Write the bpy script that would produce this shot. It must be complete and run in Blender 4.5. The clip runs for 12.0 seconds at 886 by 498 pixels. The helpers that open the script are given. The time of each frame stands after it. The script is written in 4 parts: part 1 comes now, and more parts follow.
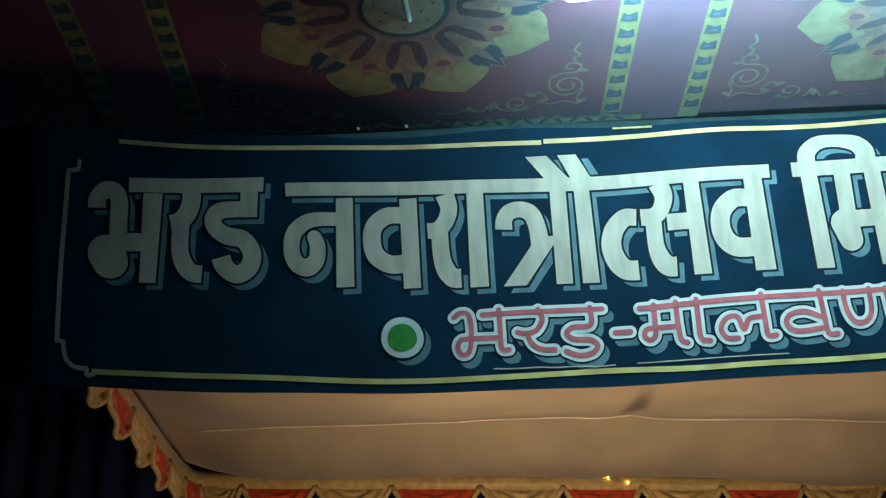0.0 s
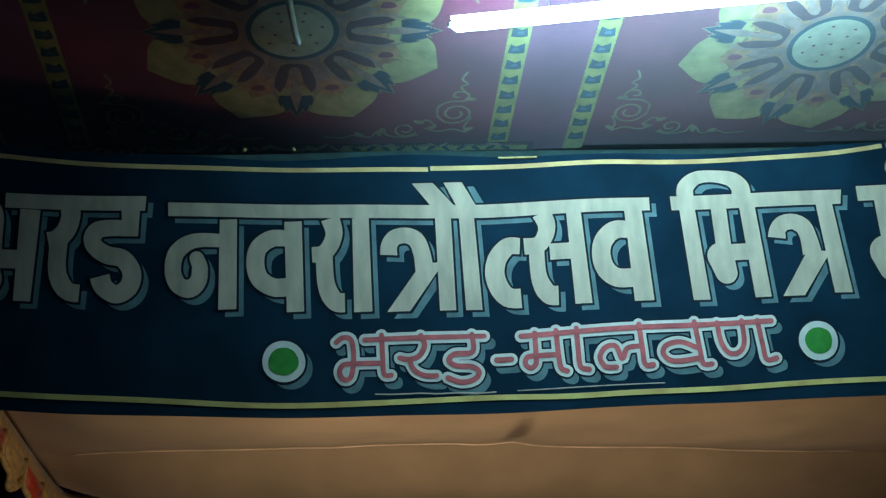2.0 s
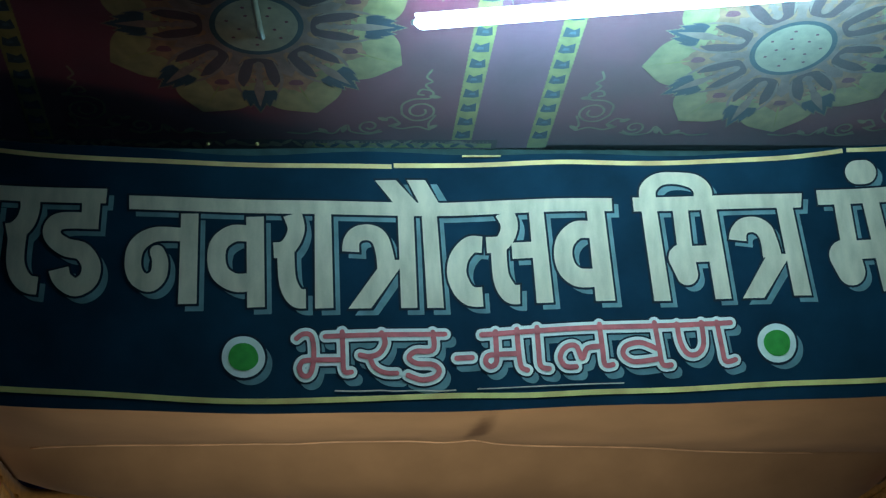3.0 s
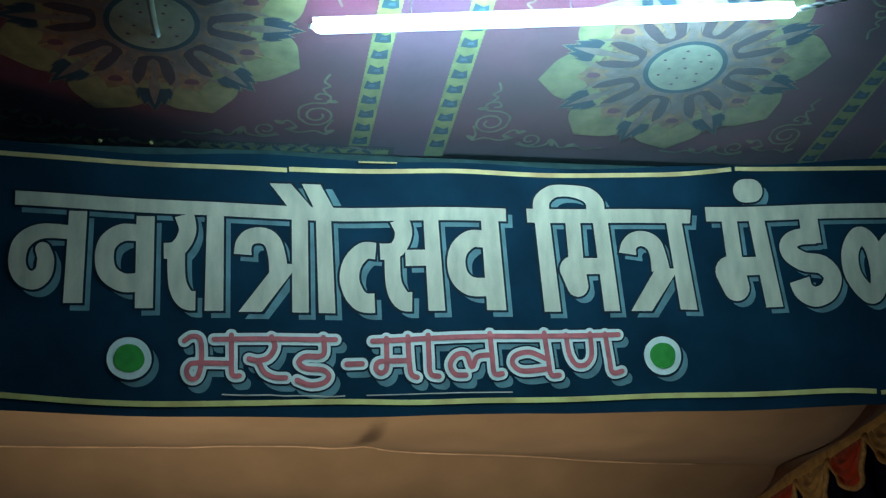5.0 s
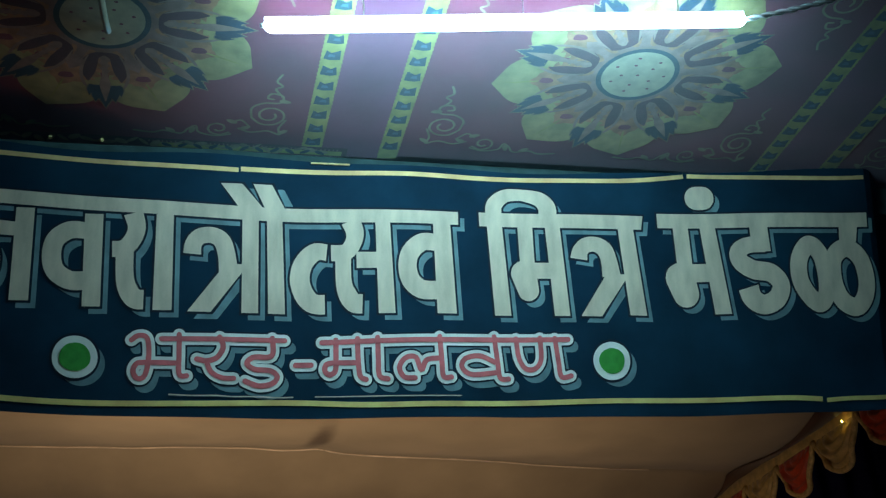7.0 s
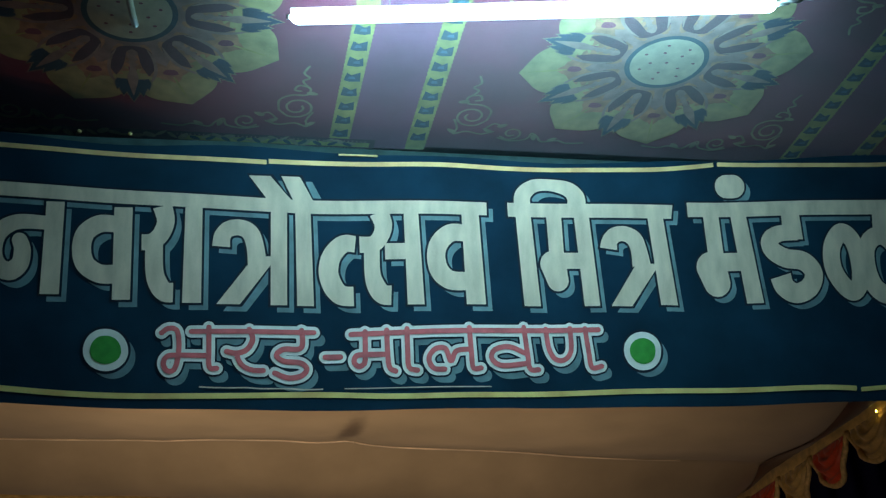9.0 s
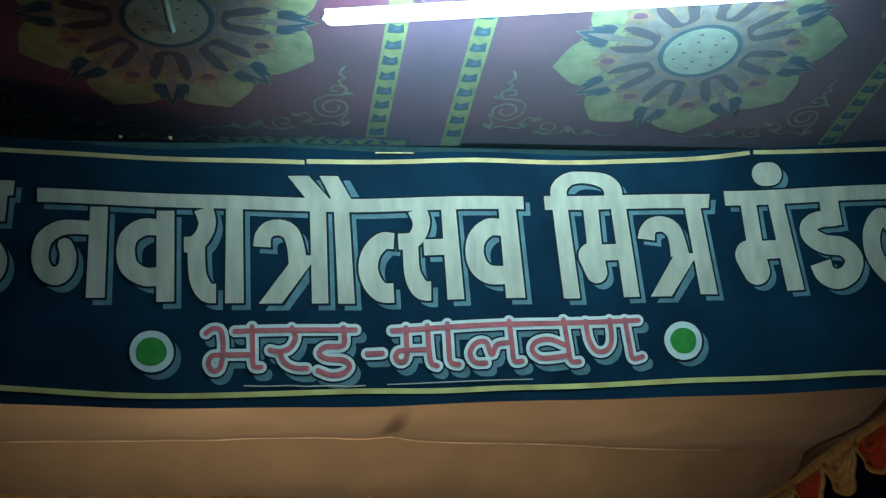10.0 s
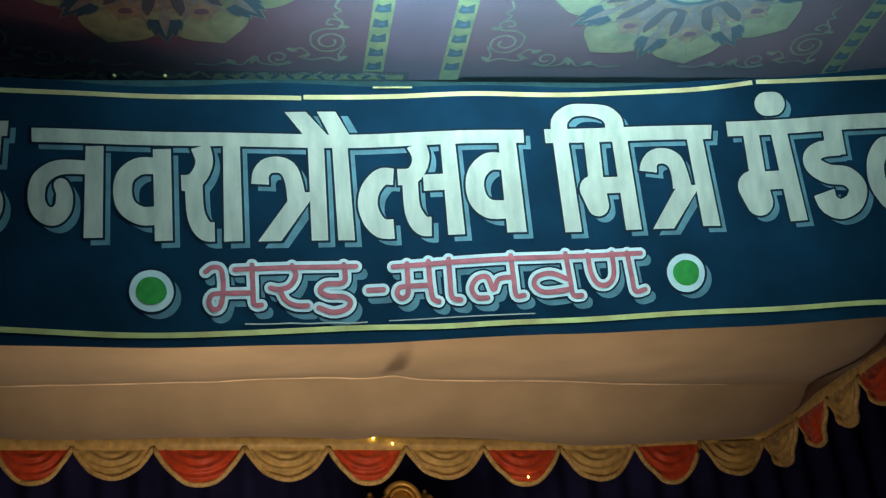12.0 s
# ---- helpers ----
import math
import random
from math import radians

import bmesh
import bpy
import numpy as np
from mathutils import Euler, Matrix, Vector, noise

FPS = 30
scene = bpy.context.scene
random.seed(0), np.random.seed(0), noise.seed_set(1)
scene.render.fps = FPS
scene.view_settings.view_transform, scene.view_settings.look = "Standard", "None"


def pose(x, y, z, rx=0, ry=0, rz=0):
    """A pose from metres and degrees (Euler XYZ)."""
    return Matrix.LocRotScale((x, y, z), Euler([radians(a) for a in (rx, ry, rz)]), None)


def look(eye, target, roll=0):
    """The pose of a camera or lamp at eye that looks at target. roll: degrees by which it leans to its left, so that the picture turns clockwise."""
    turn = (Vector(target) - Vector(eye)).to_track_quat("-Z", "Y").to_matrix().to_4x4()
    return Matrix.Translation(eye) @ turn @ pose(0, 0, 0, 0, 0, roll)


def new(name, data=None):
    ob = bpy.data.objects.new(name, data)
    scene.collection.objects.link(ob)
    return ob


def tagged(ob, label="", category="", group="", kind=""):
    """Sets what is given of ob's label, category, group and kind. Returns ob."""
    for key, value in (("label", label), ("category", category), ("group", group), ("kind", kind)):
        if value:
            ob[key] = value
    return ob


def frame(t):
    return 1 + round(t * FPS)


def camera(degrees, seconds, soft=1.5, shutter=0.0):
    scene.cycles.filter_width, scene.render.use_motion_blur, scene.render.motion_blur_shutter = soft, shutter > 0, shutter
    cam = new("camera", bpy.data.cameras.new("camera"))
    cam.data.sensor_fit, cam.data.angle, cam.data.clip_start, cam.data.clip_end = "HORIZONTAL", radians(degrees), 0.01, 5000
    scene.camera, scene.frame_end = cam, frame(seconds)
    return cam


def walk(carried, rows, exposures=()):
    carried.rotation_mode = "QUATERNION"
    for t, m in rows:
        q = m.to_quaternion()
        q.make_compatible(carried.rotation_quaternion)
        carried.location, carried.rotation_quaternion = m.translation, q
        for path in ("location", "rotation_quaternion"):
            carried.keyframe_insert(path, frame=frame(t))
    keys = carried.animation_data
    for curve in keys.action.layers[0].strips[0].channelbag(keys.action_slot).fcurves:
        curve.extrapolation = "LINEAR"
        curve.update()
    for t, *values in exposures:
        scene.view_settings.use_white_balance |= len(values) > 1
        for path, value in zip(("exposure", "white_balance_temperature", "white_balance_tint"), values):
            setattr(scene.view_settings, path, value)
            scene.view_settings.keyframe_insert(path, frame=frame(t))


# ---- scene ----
cam = camera(40.94, 12.0, soft=1.3)
# seconds, eye, target, roll
PATH = [
    (0.0, (-0.0718, 0.0119, 1.5136), (-0.0414, 2.6695, 2.9051), -3.03),
    (0.5, (-0.0702, 0.0117, 1.5131), (0.0236, 2.6677, 2.9048), -3.50),
    (1.0, (-0.0650, 0.0070, 1.5125), (0.1218, 2.6484, 2.9224), -3.73),
    (1.5, (-0.0588, 0.0053, 1.5123), (0.1799, 2.6404, 2.9261), -4.13),
    (2.0, (-0.0511, 0.0052, 1.5119), (0.2525, 2.6248, 2.9423), -4.50),
    (2.5, (-0.0405, 0.0042, 1.5111), (0.3265, 2.6180, 2.9371), -4.36),
    (3.0, (-0.0269, 0.0035, 1.5110), (0.3491, 2.6193, 2.9311), -4.38),
    (3.5, (-0.0100, 0.0013, 1.5092), (0.4568, 2.6051, 2.9242), -4.70),
    (3.7, (-0.0051, 0.0004, 1.5085), (0.4929, 2.5990, 2.9225), -4.80),
    (5.3, (0.0089, -0.0060, 1.5060), (0.6483, 2.5607, 2.9213), -5.30),
    (5.5, (0.0126, -0.0069, 1.5051), (0.6728, 2.5580, 2.9141), -5.34),
    (6.0, (0.0263, -0.0094, 1.5024), (0.7047, 2.5553, 2.9033), -5.25),
    (6.5, (0.0382, -0.0109, 1.5010), (0.7479, 2.5357, 2.9192), -5.15),
    (7.0, (0.0431, -0.0101, 1.4992), (0.7392, 2.5388, 2.9200), -5.26),
    (7.2, (0.0438, -0.0091, 1.4992), (0.7186, 2.5498, 2.9122), -5.25),
    (8.8, (0.0457, 0.0022, 1.5006), (0.7037, 2.5720, 2.9017), -5.00),
    (9.0, (0.0457, 0.0025, 1.5006), (0.6720, 2.5754, 2.9106), -4.97),
    (9.5, (0.0430, -0.0059, 1.4941), (0.6213, 2.5716, 2.9161), -5.24),
    (10.0, (0.0401, -0.0160, 1.4877), (0.5725, 2.5785, 2.8967), -5.44),
    (10.5, (0.0359, -0.0187, 1.4836), (0.5685, 2.6325, 2.7828), -6.72),
    (11.0, (0.0300, -0.0049, 1.4805), (0.5614, 2.6732, 2.7236), -5.52),
    (11.5, (0.0338, 0.0087, 1.4774), (0.5860, 2.6795, 2.7270), -6.26),
    (12.0, (0.0455, 0.0216, 1.4735), (0.5746, 2.6789, 2.7615), -6.16),
]
EXPOSURES = [(0.0, 0.63), (1.0, 0.38), (2.0, 0.1), (3.5, -0.03), (7.0, -0.08), (10.0, -0.03), (10.4, 0.18), (11.0, 0.67), (12.0, 0.65)]
walk(cam, [(t, look(e, g, r)) for t, e, g, r in PATH], EXPOSURES)

# ---- light: night outside, one cold tube on the canopy, warm shrine lamps ----
night = bpy.data.worlds.new("night")
scene.world = night
night.use_nodes = True
night.node_tree.nodes["Background"].inputs["Color"].default_value = (0.10, 0.13, 0.2, 1)
night.node_tree.nodes["Background"].inputs["Strength"].default_value = 0.002
TUBE_GLOW = 84.0


def warm_lamp(name, at, aim, watts, size, spread=150):
    data = bpy.data.lights.new(name, "AREA")
    data.shape, data.size, data.energy, data.color, data.spread = "DISK", size, watts, (1.0, 0.755, 0.53), radians(spread)
    lamp = new(name, data)
    lamp.matrix_world = look(at, aim)
    return lamp


for x, watts in ((0.1, 4.4), (1.2, 2.3)):
    tagged(warm_lamp("shrine_lamp", (x, 3.27, 1.74), (x, 3.95, 2.9), watts, 0.7, 124), "warm flood lamp shining up at the shrine cloth", "lamp", "shrine flood lamps")

# ---- materials ----


def material(name, colour, rough=0.8, vary=0.15, scale=12.0, bump=0.0, fine=160.0, metal=0.0, sheen=0.0, gloss=0.3, stretch=1.0):
    """A surface with stains at one scale and grain at another."""
    m = bpy.data.materials.new(name)
    m.use_nodes = True
    n, l = m.node_tree.nodes, m.node_tree.links
    b = n["Principled BSDF"]
    b.inputs["Roughness"].default_value, b.inputs["Metallic"].default_value = rough, metal
    b.inputs["Sheen Weight"].default_value, b.inputs["Sheen Roughness"].default_value = sheen, 0.5
    b.inputs["Specular IOR Level"].default_value = gloss
    # strong sheen, tinted cyan, stands in for the tube's haze over the canopy
    b.inputs["Sheen Tint"].default_value = (0.82, 0.95, 1.0, 1) if sheen > 0.5 else (1, 1, 1, 1)
    co = n.new("ShaderNodeTexCoord")
    big, small = n.new("ShaderNodeTexNoise"), n.new("ShaderNodeTexNoise")
    big.inputs["Scale"].default_value, big.inputs["Detail"].default_value = scale, 4
    small.inputs["Scale"].default_value, small.inputs["Detail"].default_value = fine, 2
    along = n.new("ShaderNodeMapping")
    along.inputs["Scale"].default_value = (1, stretch, 1)
    l.new(co.outputs["Object"], along.inputs["Vector"])
    l.new(along.outputs[0], big.inputs["Vector"])
    l.new(co.outputs["Object"], small.inputs["Vector"])
    mix = n.new("ShaderNodeMix")
    mix.data_type = "RGBA"
    mix.inputs[6].default_value = (*[c * (1 - vary) for c in colour], 1)
    mix.inputs[7].default_value = (*[min(1, c * (1 + vary)) for c in colour], 1)
    add = n.new("ShaderNodeMath")
    add.operation = "MULTIPLY_ADD"
    add.inputs[1].default_value = 0.35
    l.new(small.outputs["Fac"], add.inputs[0])
    gain = n.new("ShaderNodeMapRange")
    gain.inputs[1].default_value, gain.inputs[2].default_value = 0.3, 0.7
    gain.inputs[3].default_value, gain.inputs[4].default_value = -0.17, 0.83
    l.new(big.outputs["Fac"], gain.inputs[0])
    l.new(gain.outputs[0], add.inputs[2])
    l.new(add.outputs[0], mix.inputs[0])
    l.new(mix.outputs[2], b.inputs["Base Color"])
    if bump:
        bp = n.new("ShaderNodeBump")
        bp.inputs["Strength"].default_value, bp.inputs["Distance"].default_value = bump, 0.002
        l.new(small.outputs["Fac"], bp.inputs["Height"])
        l.new(bp.outputs["Normal"], b.inputs["Normal"])
    return m


def glowing(name, colour, strength):
    m = bpy.data.materials.new(name)
    m.use_nodes = True
    b = m.node_tree.nodes["Principled BSDF"]
    b.inputs["Base Color"].default_value = (*colour, 1)
    b.inputs["Emission Color"].default_value, b.inputs["Emission Strength"].default_value = (*colour, 1), strength
    return m


NAVY = material("navy_banner_cloth", (0.0062, 0.030, 0.052), 0.85, 0.3, 5, 0.25, 500, gloss=0.12)
NAVY_PAINT = material("dark_navy_paint", (0.003, 0.010, 0.020), 0.7, 0.2, 8)
WHITE_PAINT = material("cream_white_paint", (0.69, 0.54, 0.385), 0.7, 0.17, 26, 0.15, 220, stretch=0.3)
# whiter than the big letters, also to lift the dimly lit lower row
BRIGHT_WHITE = material("brighter_white_paint", (0.88, 0.83, 0.72), 0.65, 0.12, 14, 0.15, 220)
BLUE_PAINT = material("pale_blue_shadow_paint", (0.15, 0.245, 0.25), 0.65, 0.25, 16, 0.1, 220)
RED_PAINT = material("faded_red_paint", (0.74, 0.16, 0.155), 0.65, 0.22, 22, 0.1, 220)
GREEN_PAINT = material("leaf_green_paint", (0.05, 0.30, 0.045), 0.65, 0.22, 25)
CREAM_PAINT = material("orange_cream_border_paint", (0.95, 0.54, 0.23), 0.65, 0.3, 9, 0.1, 200)
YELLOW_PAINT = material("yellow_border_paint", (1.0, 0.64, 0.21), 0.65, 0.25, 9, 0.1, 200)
MAROON = material("maroon_canopy_cloth", (0.21, 0.029, 0.066), 0.40, 0.25, 6, 0.3, 420, gloss=0.5, sheen=0.7)
PLUM = material("plum_canopy_band", (0.22, 0.055, 0.12), 0.40, 0.2, 7, 0.3, 420, gloss=0.5, sheen=0.7)
PETAL = material("yellow_green_petal_print", (0.40, 0.36, 0.14), 0.40, 0.3, 18, 0.2, 420, gloss=0.5, sheen=0.7)
STAMEN = material("pale_pink_print", (0.33, 0.215, 0.165), 0.40, 0.25, 30, 0.2, 420, gloss=0.5, sheen=0.7)
HEART = material("orange_pink_print", (0.42, 0.21, 0.10), 0.40, 0.35, 30, 0.2, 420, gloss=0.5, sheen=0.7)
PINK = material("dusty_pink_print", (0.31, 0.19, 0.15), 0.40, 0.3, 25, 0.2, 420, gloss=0.5, sheen=0.7)
DISC = material("pale_cream_print", (0.46, 0.44, 0.30), 0.40, 0.2, 25, 0.2, 420, gloss=0.5, sheen=0.7)
SHADE = material("dark_brown_maroon_print", (0.085, 0.022, 0.036), 0.40, 0.3, 25, 0.2, 420, gloss=0.5, sheen=0.7)
TEAL = material("dark_teal_print", (0.012, 0.055, 0.085), 0.40, 0.3, 25, 0.2, 420, gloss=0.5, sheen=0.7)
BUD = material("blue_bud_print", (0.009, 0.036, 0.075), 0.40, 0.3, 25, 0.2, 420, gloss=0.5, sheen=0.7)
MOTIF = material("mid_blue_print", (0.05, 0.13, 0.19), 0.40, 0.3, 25, 0.2, 420, gloss=0.5, sheen=0.7)
STRIP = material("yellow_strip_print", (0.37, 0.36, 0.09), 0.40, 0.3, 20, 0.2, 420, gloss=0.5, sheen=0.7)
SCROLL = material("cream_scroll_print", (0.31, 0.26, 0.14), 0.40, 0.3, 25, gloss=0.5, sheen=0.7)
GREEN_TRIM = material("grey_green_trim_cloth", (0.040, 0.075, 0.070), 0.85, 0.3, 20, 0.2, 420)
TAN = material("tan_satin_cloth", (0.40, 0.312, 0.195), 0.6, 0.14, 3.5, 0.15, 380, sheen=0.2)
BROWN = material("dark_brown_finish", (0.11, 0.055, 0.03), 0.5, 0.25, 9, 0.2, 300, sheen=0.2)
CREAM = material("cream_gold_satin", (0.62, 0.43, 0.15), 0.38, 0.25, 30, 0.3, 240, sheen=0.3)
ORANGE = material("orange_red_satin", (0.64, 0.075, 0.022), 0.38, 0.25, 30, 0.3, 240, sheen=0.3)


def fold_darkened(m, at, r0, r1, tint):
    """Paints the dark of a gathered fold, soft-edged, into the cloth's colour at one place."""
    n, l = m.node_tree.nodes, m.node_tree.links
    b = n["Principled BSDF"]
    was = b.inputs["Base Color"].links[0].from_socket
    co, off, wob, ln = n.new("ShaderNodeTexCoord"), n.new("ShaderNodeMapping"), n.new("ShaderNodeTexNoise"), n.new("ShaderNodeVectorMath")
    off.inputs["Location"].default_value = [-q * s for q, s in zip(at, (3.6, 0.6, 0.0))]
    off.inputs["Scale"].default_value = (3.6, 0.6, 0.0)
    wob.inputs["Scale"].default_value = 30
    ln.operation = "LENGTH"
    l.new(co.outputs["Object"], off.inputs["Vector"])
    l.new(off.outputs[0], ln.inputs[0])
    l.new(co.outputs["Object"], wob.inputs["Vector"])
    add = n.new("ShaderNodeMath")
    add.operation = "MULTIPLY_ADD"
    add.inputs[1].default_value = 0.06
    l.new(wob.outputs["Fac"], add.inputs[0])
    l.new(ln.outputs["Value"], add.inputs[2])
    ramp = n.new("ShaderNodeMapRange")
    ramp.interpolation_type = "SMOOTHSTEP"
    for k, q in ((1, r0), (2, r1), (3, 0.8), (4, 0.0)):
        ramp.inputs[k].default_value = q
    l.new(add.outputs[0], ramp.inputs[0])
    mix = n.new("ShaderNodeMix")
    mix.data_type = "RGBA"
    mix.inputs[7].default_value = (*tint, 1)
    l.new(ramp.outputs[0], mix.inputs[0])
    l.new(was, mix.inputs[6])
    l.new(mix.outputs[2], b.inputs["Base Color"])


# dark of the gather in front of the seam, put into the colour
fold_darkened(TAN, (0.59, 3.80, 0), 0.07, 0.24, (0.07, 0.042, 0.025))
SEAM = material("pale_seam_tape", (0.75, 0.62, 0.45), 0.45, 0.3, 9, 0.2, 300)
PIPING = material("ivory_piping", (0.68, 0.48, 0.19), 0.5, 0.3, 60, 0.4, 300)
CURTAIN = material("dark_blue_curtain_cloth", (0.065, 0.07, 0.25), 0.85, 0.3, 4, 0.2, 300)
FLAME = material("orange_paper", (0.95, 0.24, 0.055), 0.6, 0.2, 30, 0.1, 200)
GOLD = material("gold_leaf", (0.90, 0.50, 0.12), 0.30, 0.25, 40, 0.2, 120, metal=0.4)
STEEL = material("galvanised_steel", (0.5, 0.5, 0.5), 0.35, 0.2, 30, metal=1.0)
PLASTIC = material("white_plastic", (0.75, 0.75, 0.72), 0.4, 0.06, 20)
CONCRETE = material("dusty_floor", (0.09, 0.08, 0.07), 0.9, 0.3, 2.5, 0.4, 60)
TUBE = glowing("tube_glow", (0.39, 0.80, 1.0), TUBE_GLOW)
SPARK = glowing("fairy_bulb_glow", (1.0, 0.72, 0.12), 14.0)

# ---- building ----


def mesh_of(name, verts, faces, mat, smooth=False):
    me = bpy.data.meshes.new(name)
    me.from_pydata([tuple(v) for v in verts], [], faces)
    me.materials.append(mat)
    if smooth:
        me.polygons.foreach_set("use_smooth", [True] * len(me.polygons))
    me.update()
    return me


def thing(name, label, category, group="", kind="", data=None, at=(0, 0, 0)):
    ob = tagged(new(name, data), label, category, group, kind)
    ob.location = at
    return ob


def part(name, me, parent, label=""):
    ob = new(name, me)
    ob.parent = parent
    return tagged(ob, label) if label else ob


def joined(pieces):
    """Several (verts, faces) as one."""
    verts, faces = [], []
    for v, f in pieces:
        k = len(verts)
        verts += v
        faces += [tuple(i + k for i in q) for q in f]
    return verts, faces


def box(lo, hi):
    (a, b, c), (d, e, f) = lo, hi
    v = [(x, y, z) for x in (a, d) for y in (b, e) for z in (c, f)]
    return v, [(0, 1, 3, 2), (4, 6, 7, 5), (0, 4, 5, 1), (2, 3, 7, 6), (0, 2, 6, 4), (1, 5, 7, 3)]


def lathe(profile, n=24, at=(0, 0, 0)):
    v = [(at[0] + r * math.cos(2 * math.pi * i / n), at[1] + r * math.sin(2 * math.pi * i / n), at[2] + z) for r, z in profile for i in range(n)]
    f = [(k * n + i, k * n + (i + 1) % n, (k + 1) * n + (i + 1) % n, (k + 1) * n + i) for k in range(len(profile) - 1) for i in range(n)]
    return v, f + [tuple(range(n))[::-1], tuple((len(profile) - 1) * n + i for i in range(n))]


def pipe(points, r, n=8, flat=1.0):
    """A round cord through points; r is one radius or one for each point."""
    pts = [Vector(p) for p in points]
    v, f = [], []
    for i, p in enumerate(pts):
        d = (pts[min(i + 1, len(pts) - 1)] - pts[max(i - 1, 0)]).normalized()
        side = d.cross(Vector((0, 0, 1)) if abs(d.z) < 0.9 else Vector((1, 0, 0))).normalized()
        top = side.cross(d)
        q = r[i] if isinstance(r, (list, tuple)) else r
        v += [tuple(p + q * (math.cos(a) * side + flat * math.sin(a) * top)) for a in (2 * math.pi * k / n for k in range(n))]
    for i in range(len(pts) - 1):
        f += [(i * n + k, i * n + (k + 1) % n, (i + 1) * n + (k + 1) % n, (i + 1) * n + k) for k in range(n)]
    return v, f + [tuple(range(n))[::-1], tuple((len(pts) - 1) * n + k for k in range(n))]


def spline(pts, closed=False, steps=7):
    """A smooth curve through points of the plane, any number of values each."""
    p = [np.array(q, float) for q in pts]
    n, res = len(p), []
    for i in range(n if closed else n - 1):
        a, b, c, d = (p[(i - 1) % n], p[i], p[(i + 1) % n], p[(i + 2) % n]) if closed else (p[max(i - 1, 0)], p[i], p[i + 1], p[min(i + 2, n - 1)])
        for k in range(steps):
            t = k / steps
            res.append(0.5 * (2 * b + (c - a) * t + (2 * a - 5 * b + 4 * c - d) * t * t + (3 * b - a - 3 * c + d) * t**3))
    return res if closed else res + [p[-1]]


def bar(tl, tr, bl, br, grow=0.0):
    """A straight stroke between two level cuts, as a grid of quads."""
    tl, tr, bl, br = (np.array(q, float) for q in (tl, tr, bl, br))
    g = grow
    tl, tr, bl, br = tl + (-g, g), tr + (g, g), bl + (-g, -g), br + (g, -g)
    nx = max(2, int(np.linalg.norm(tr - tl) / 2.5))
    ny = max(2, int(np.linalg.norm(bl - tl) / 2.5))
    v = [tuple((tl * (1 - i / nx) + tr * i / nx) * (1 - j / ny) + (bl * (1 - i / nx) + br * i / nx) * j / ny) for j in range(ny + 1) for i in range(nx + 1)]
    f = [(j * (nx + 1) + i, (j + 1) * (nx + 1) + i, (j + 1) * (nx + 1) + i + 1, j * (nx + 1) + i + 1) for j in range(ny) for i in range(nx)]
    return v, f


def sweep(pts, widths, caps="bb", grow=0.0):
    """A brush stroke along a smooth line: caps b blunt, r round, o closed."""
    closed = caps == "oo"
    w = list(widths) if len(widths) == len(pts) else [widths[0]] * (len(pts) - len(widths) + 1) + list(widths[1:])
    line = spline([(*p, q) for p, q in zip(pts, w)], closed)
    v, f, n = [], [], len(line)
    for i, q in enumerate(line):
        a, b = (line[(i - 1) % n], line[(i + 1) % n]) if closed else (line[max(i - 1, 0)], line[min(i + 1, n - 1)])
        d = (b - a)[:2] / max(1e-9, np.linalg.norm((b - a)[:2]))
        nrm, h, c = np.array((-d[1], d[0])), q[2] / 2 + grow, q[:2].copy()
        if not closed and grow and ((i == 0 and caps[0] == "b") or (i == n - 1 and caps[1] == "b")):
            c += d * grow * (1 if i else -1)
        v += [tuple(c + nrm * h), tuple(c), tuple(c - nrm * h)]
    for i in range(n if closed else n - 1):
        j = (i + 1) % n
        f += [(3 * i, 3 * i + 1, 3 * j + 1, 3 * j), (3 * i + 1, 3 * i + 2, 3 * j + 2, 3 * j + 1)]
    for end, i, j in ((caps[0], 0, 1), (caps[1], n - 1, n - 2)):
        if end == "r":
            c, h = line[i][:2], line[i][2] / 2 + grow
            d = line[i][:2] - line[j][:2]
            a0, k = math.atan2(d[1], d[0]), len(v)
            v += [tuple(c)] + [tuple(c + h * np.array((math.cos(a0 + a), math.sin(a0 + a)))) for a in np.linspace(-math.pi / 2, math.pi / 2, 11)]
            f += [(k, k + m, k + m + 1) for m in range(1, 11)]
    return v, f


def disc(c, rx, ry, n=36, wob=0.0):
    v = [tuple(c)] + [(c[0] + rx * (1 + wob * math.sin(3 * a + c[0])) * math.cos(a), c[1] + ry * (1 + wob * math.cos(2 * a)) * math.sin(a)) for a in (2 * math.pi * i / n for i in range(n))]
    return v, [(0, i + 1, (i + 1) % n + 1) for i in range(n)]


# ---- setting ----
thing("ground", "dusty concrete ground under the festival tent", "ground", kind="structure", data=mesh_of("ground", *box((-40, -40, -0.2), (40, 40, 0)), CONCRETE))


def hanging_curtain(name, a, b, z0, z1, label, folds=9.0, deep=0.03):
    """A pleated cloth wall from a to b."""
    a, b = Vector(a), Vector(b)
    length = (b - a).length
    nrm = Vector((-(b - a).y, (b - a).x)).normalized()
    n = int(length * folds * 6)
    v = []
    for i in range(n + 1):
        s = i / n * length
        off = deep * (math.sin(s * folds * 2 * math.pi / 1.6) + 0.4 * math.sin(s * folds * 1.3 + 1))
        p = a + (b - a) * (i / n) + nrm * off
        q = a + (b - a) * (i / n) + nrm * off * 0.5
        v += [(p.x, p.y, z0), (q.x, q.y, z1)]
    f = [(2 * i, 2 * i + 2, 2 * i + 3, 2 * i + 1) for i in range(n)]
    ob = thing(name, label, "wall", kind="structure", data=mesh_of(name, v, f, CURTAIN, True))
    ob.modifiers.new("cloth", "SOLIDIFY").thickness = 0.006
    return ob


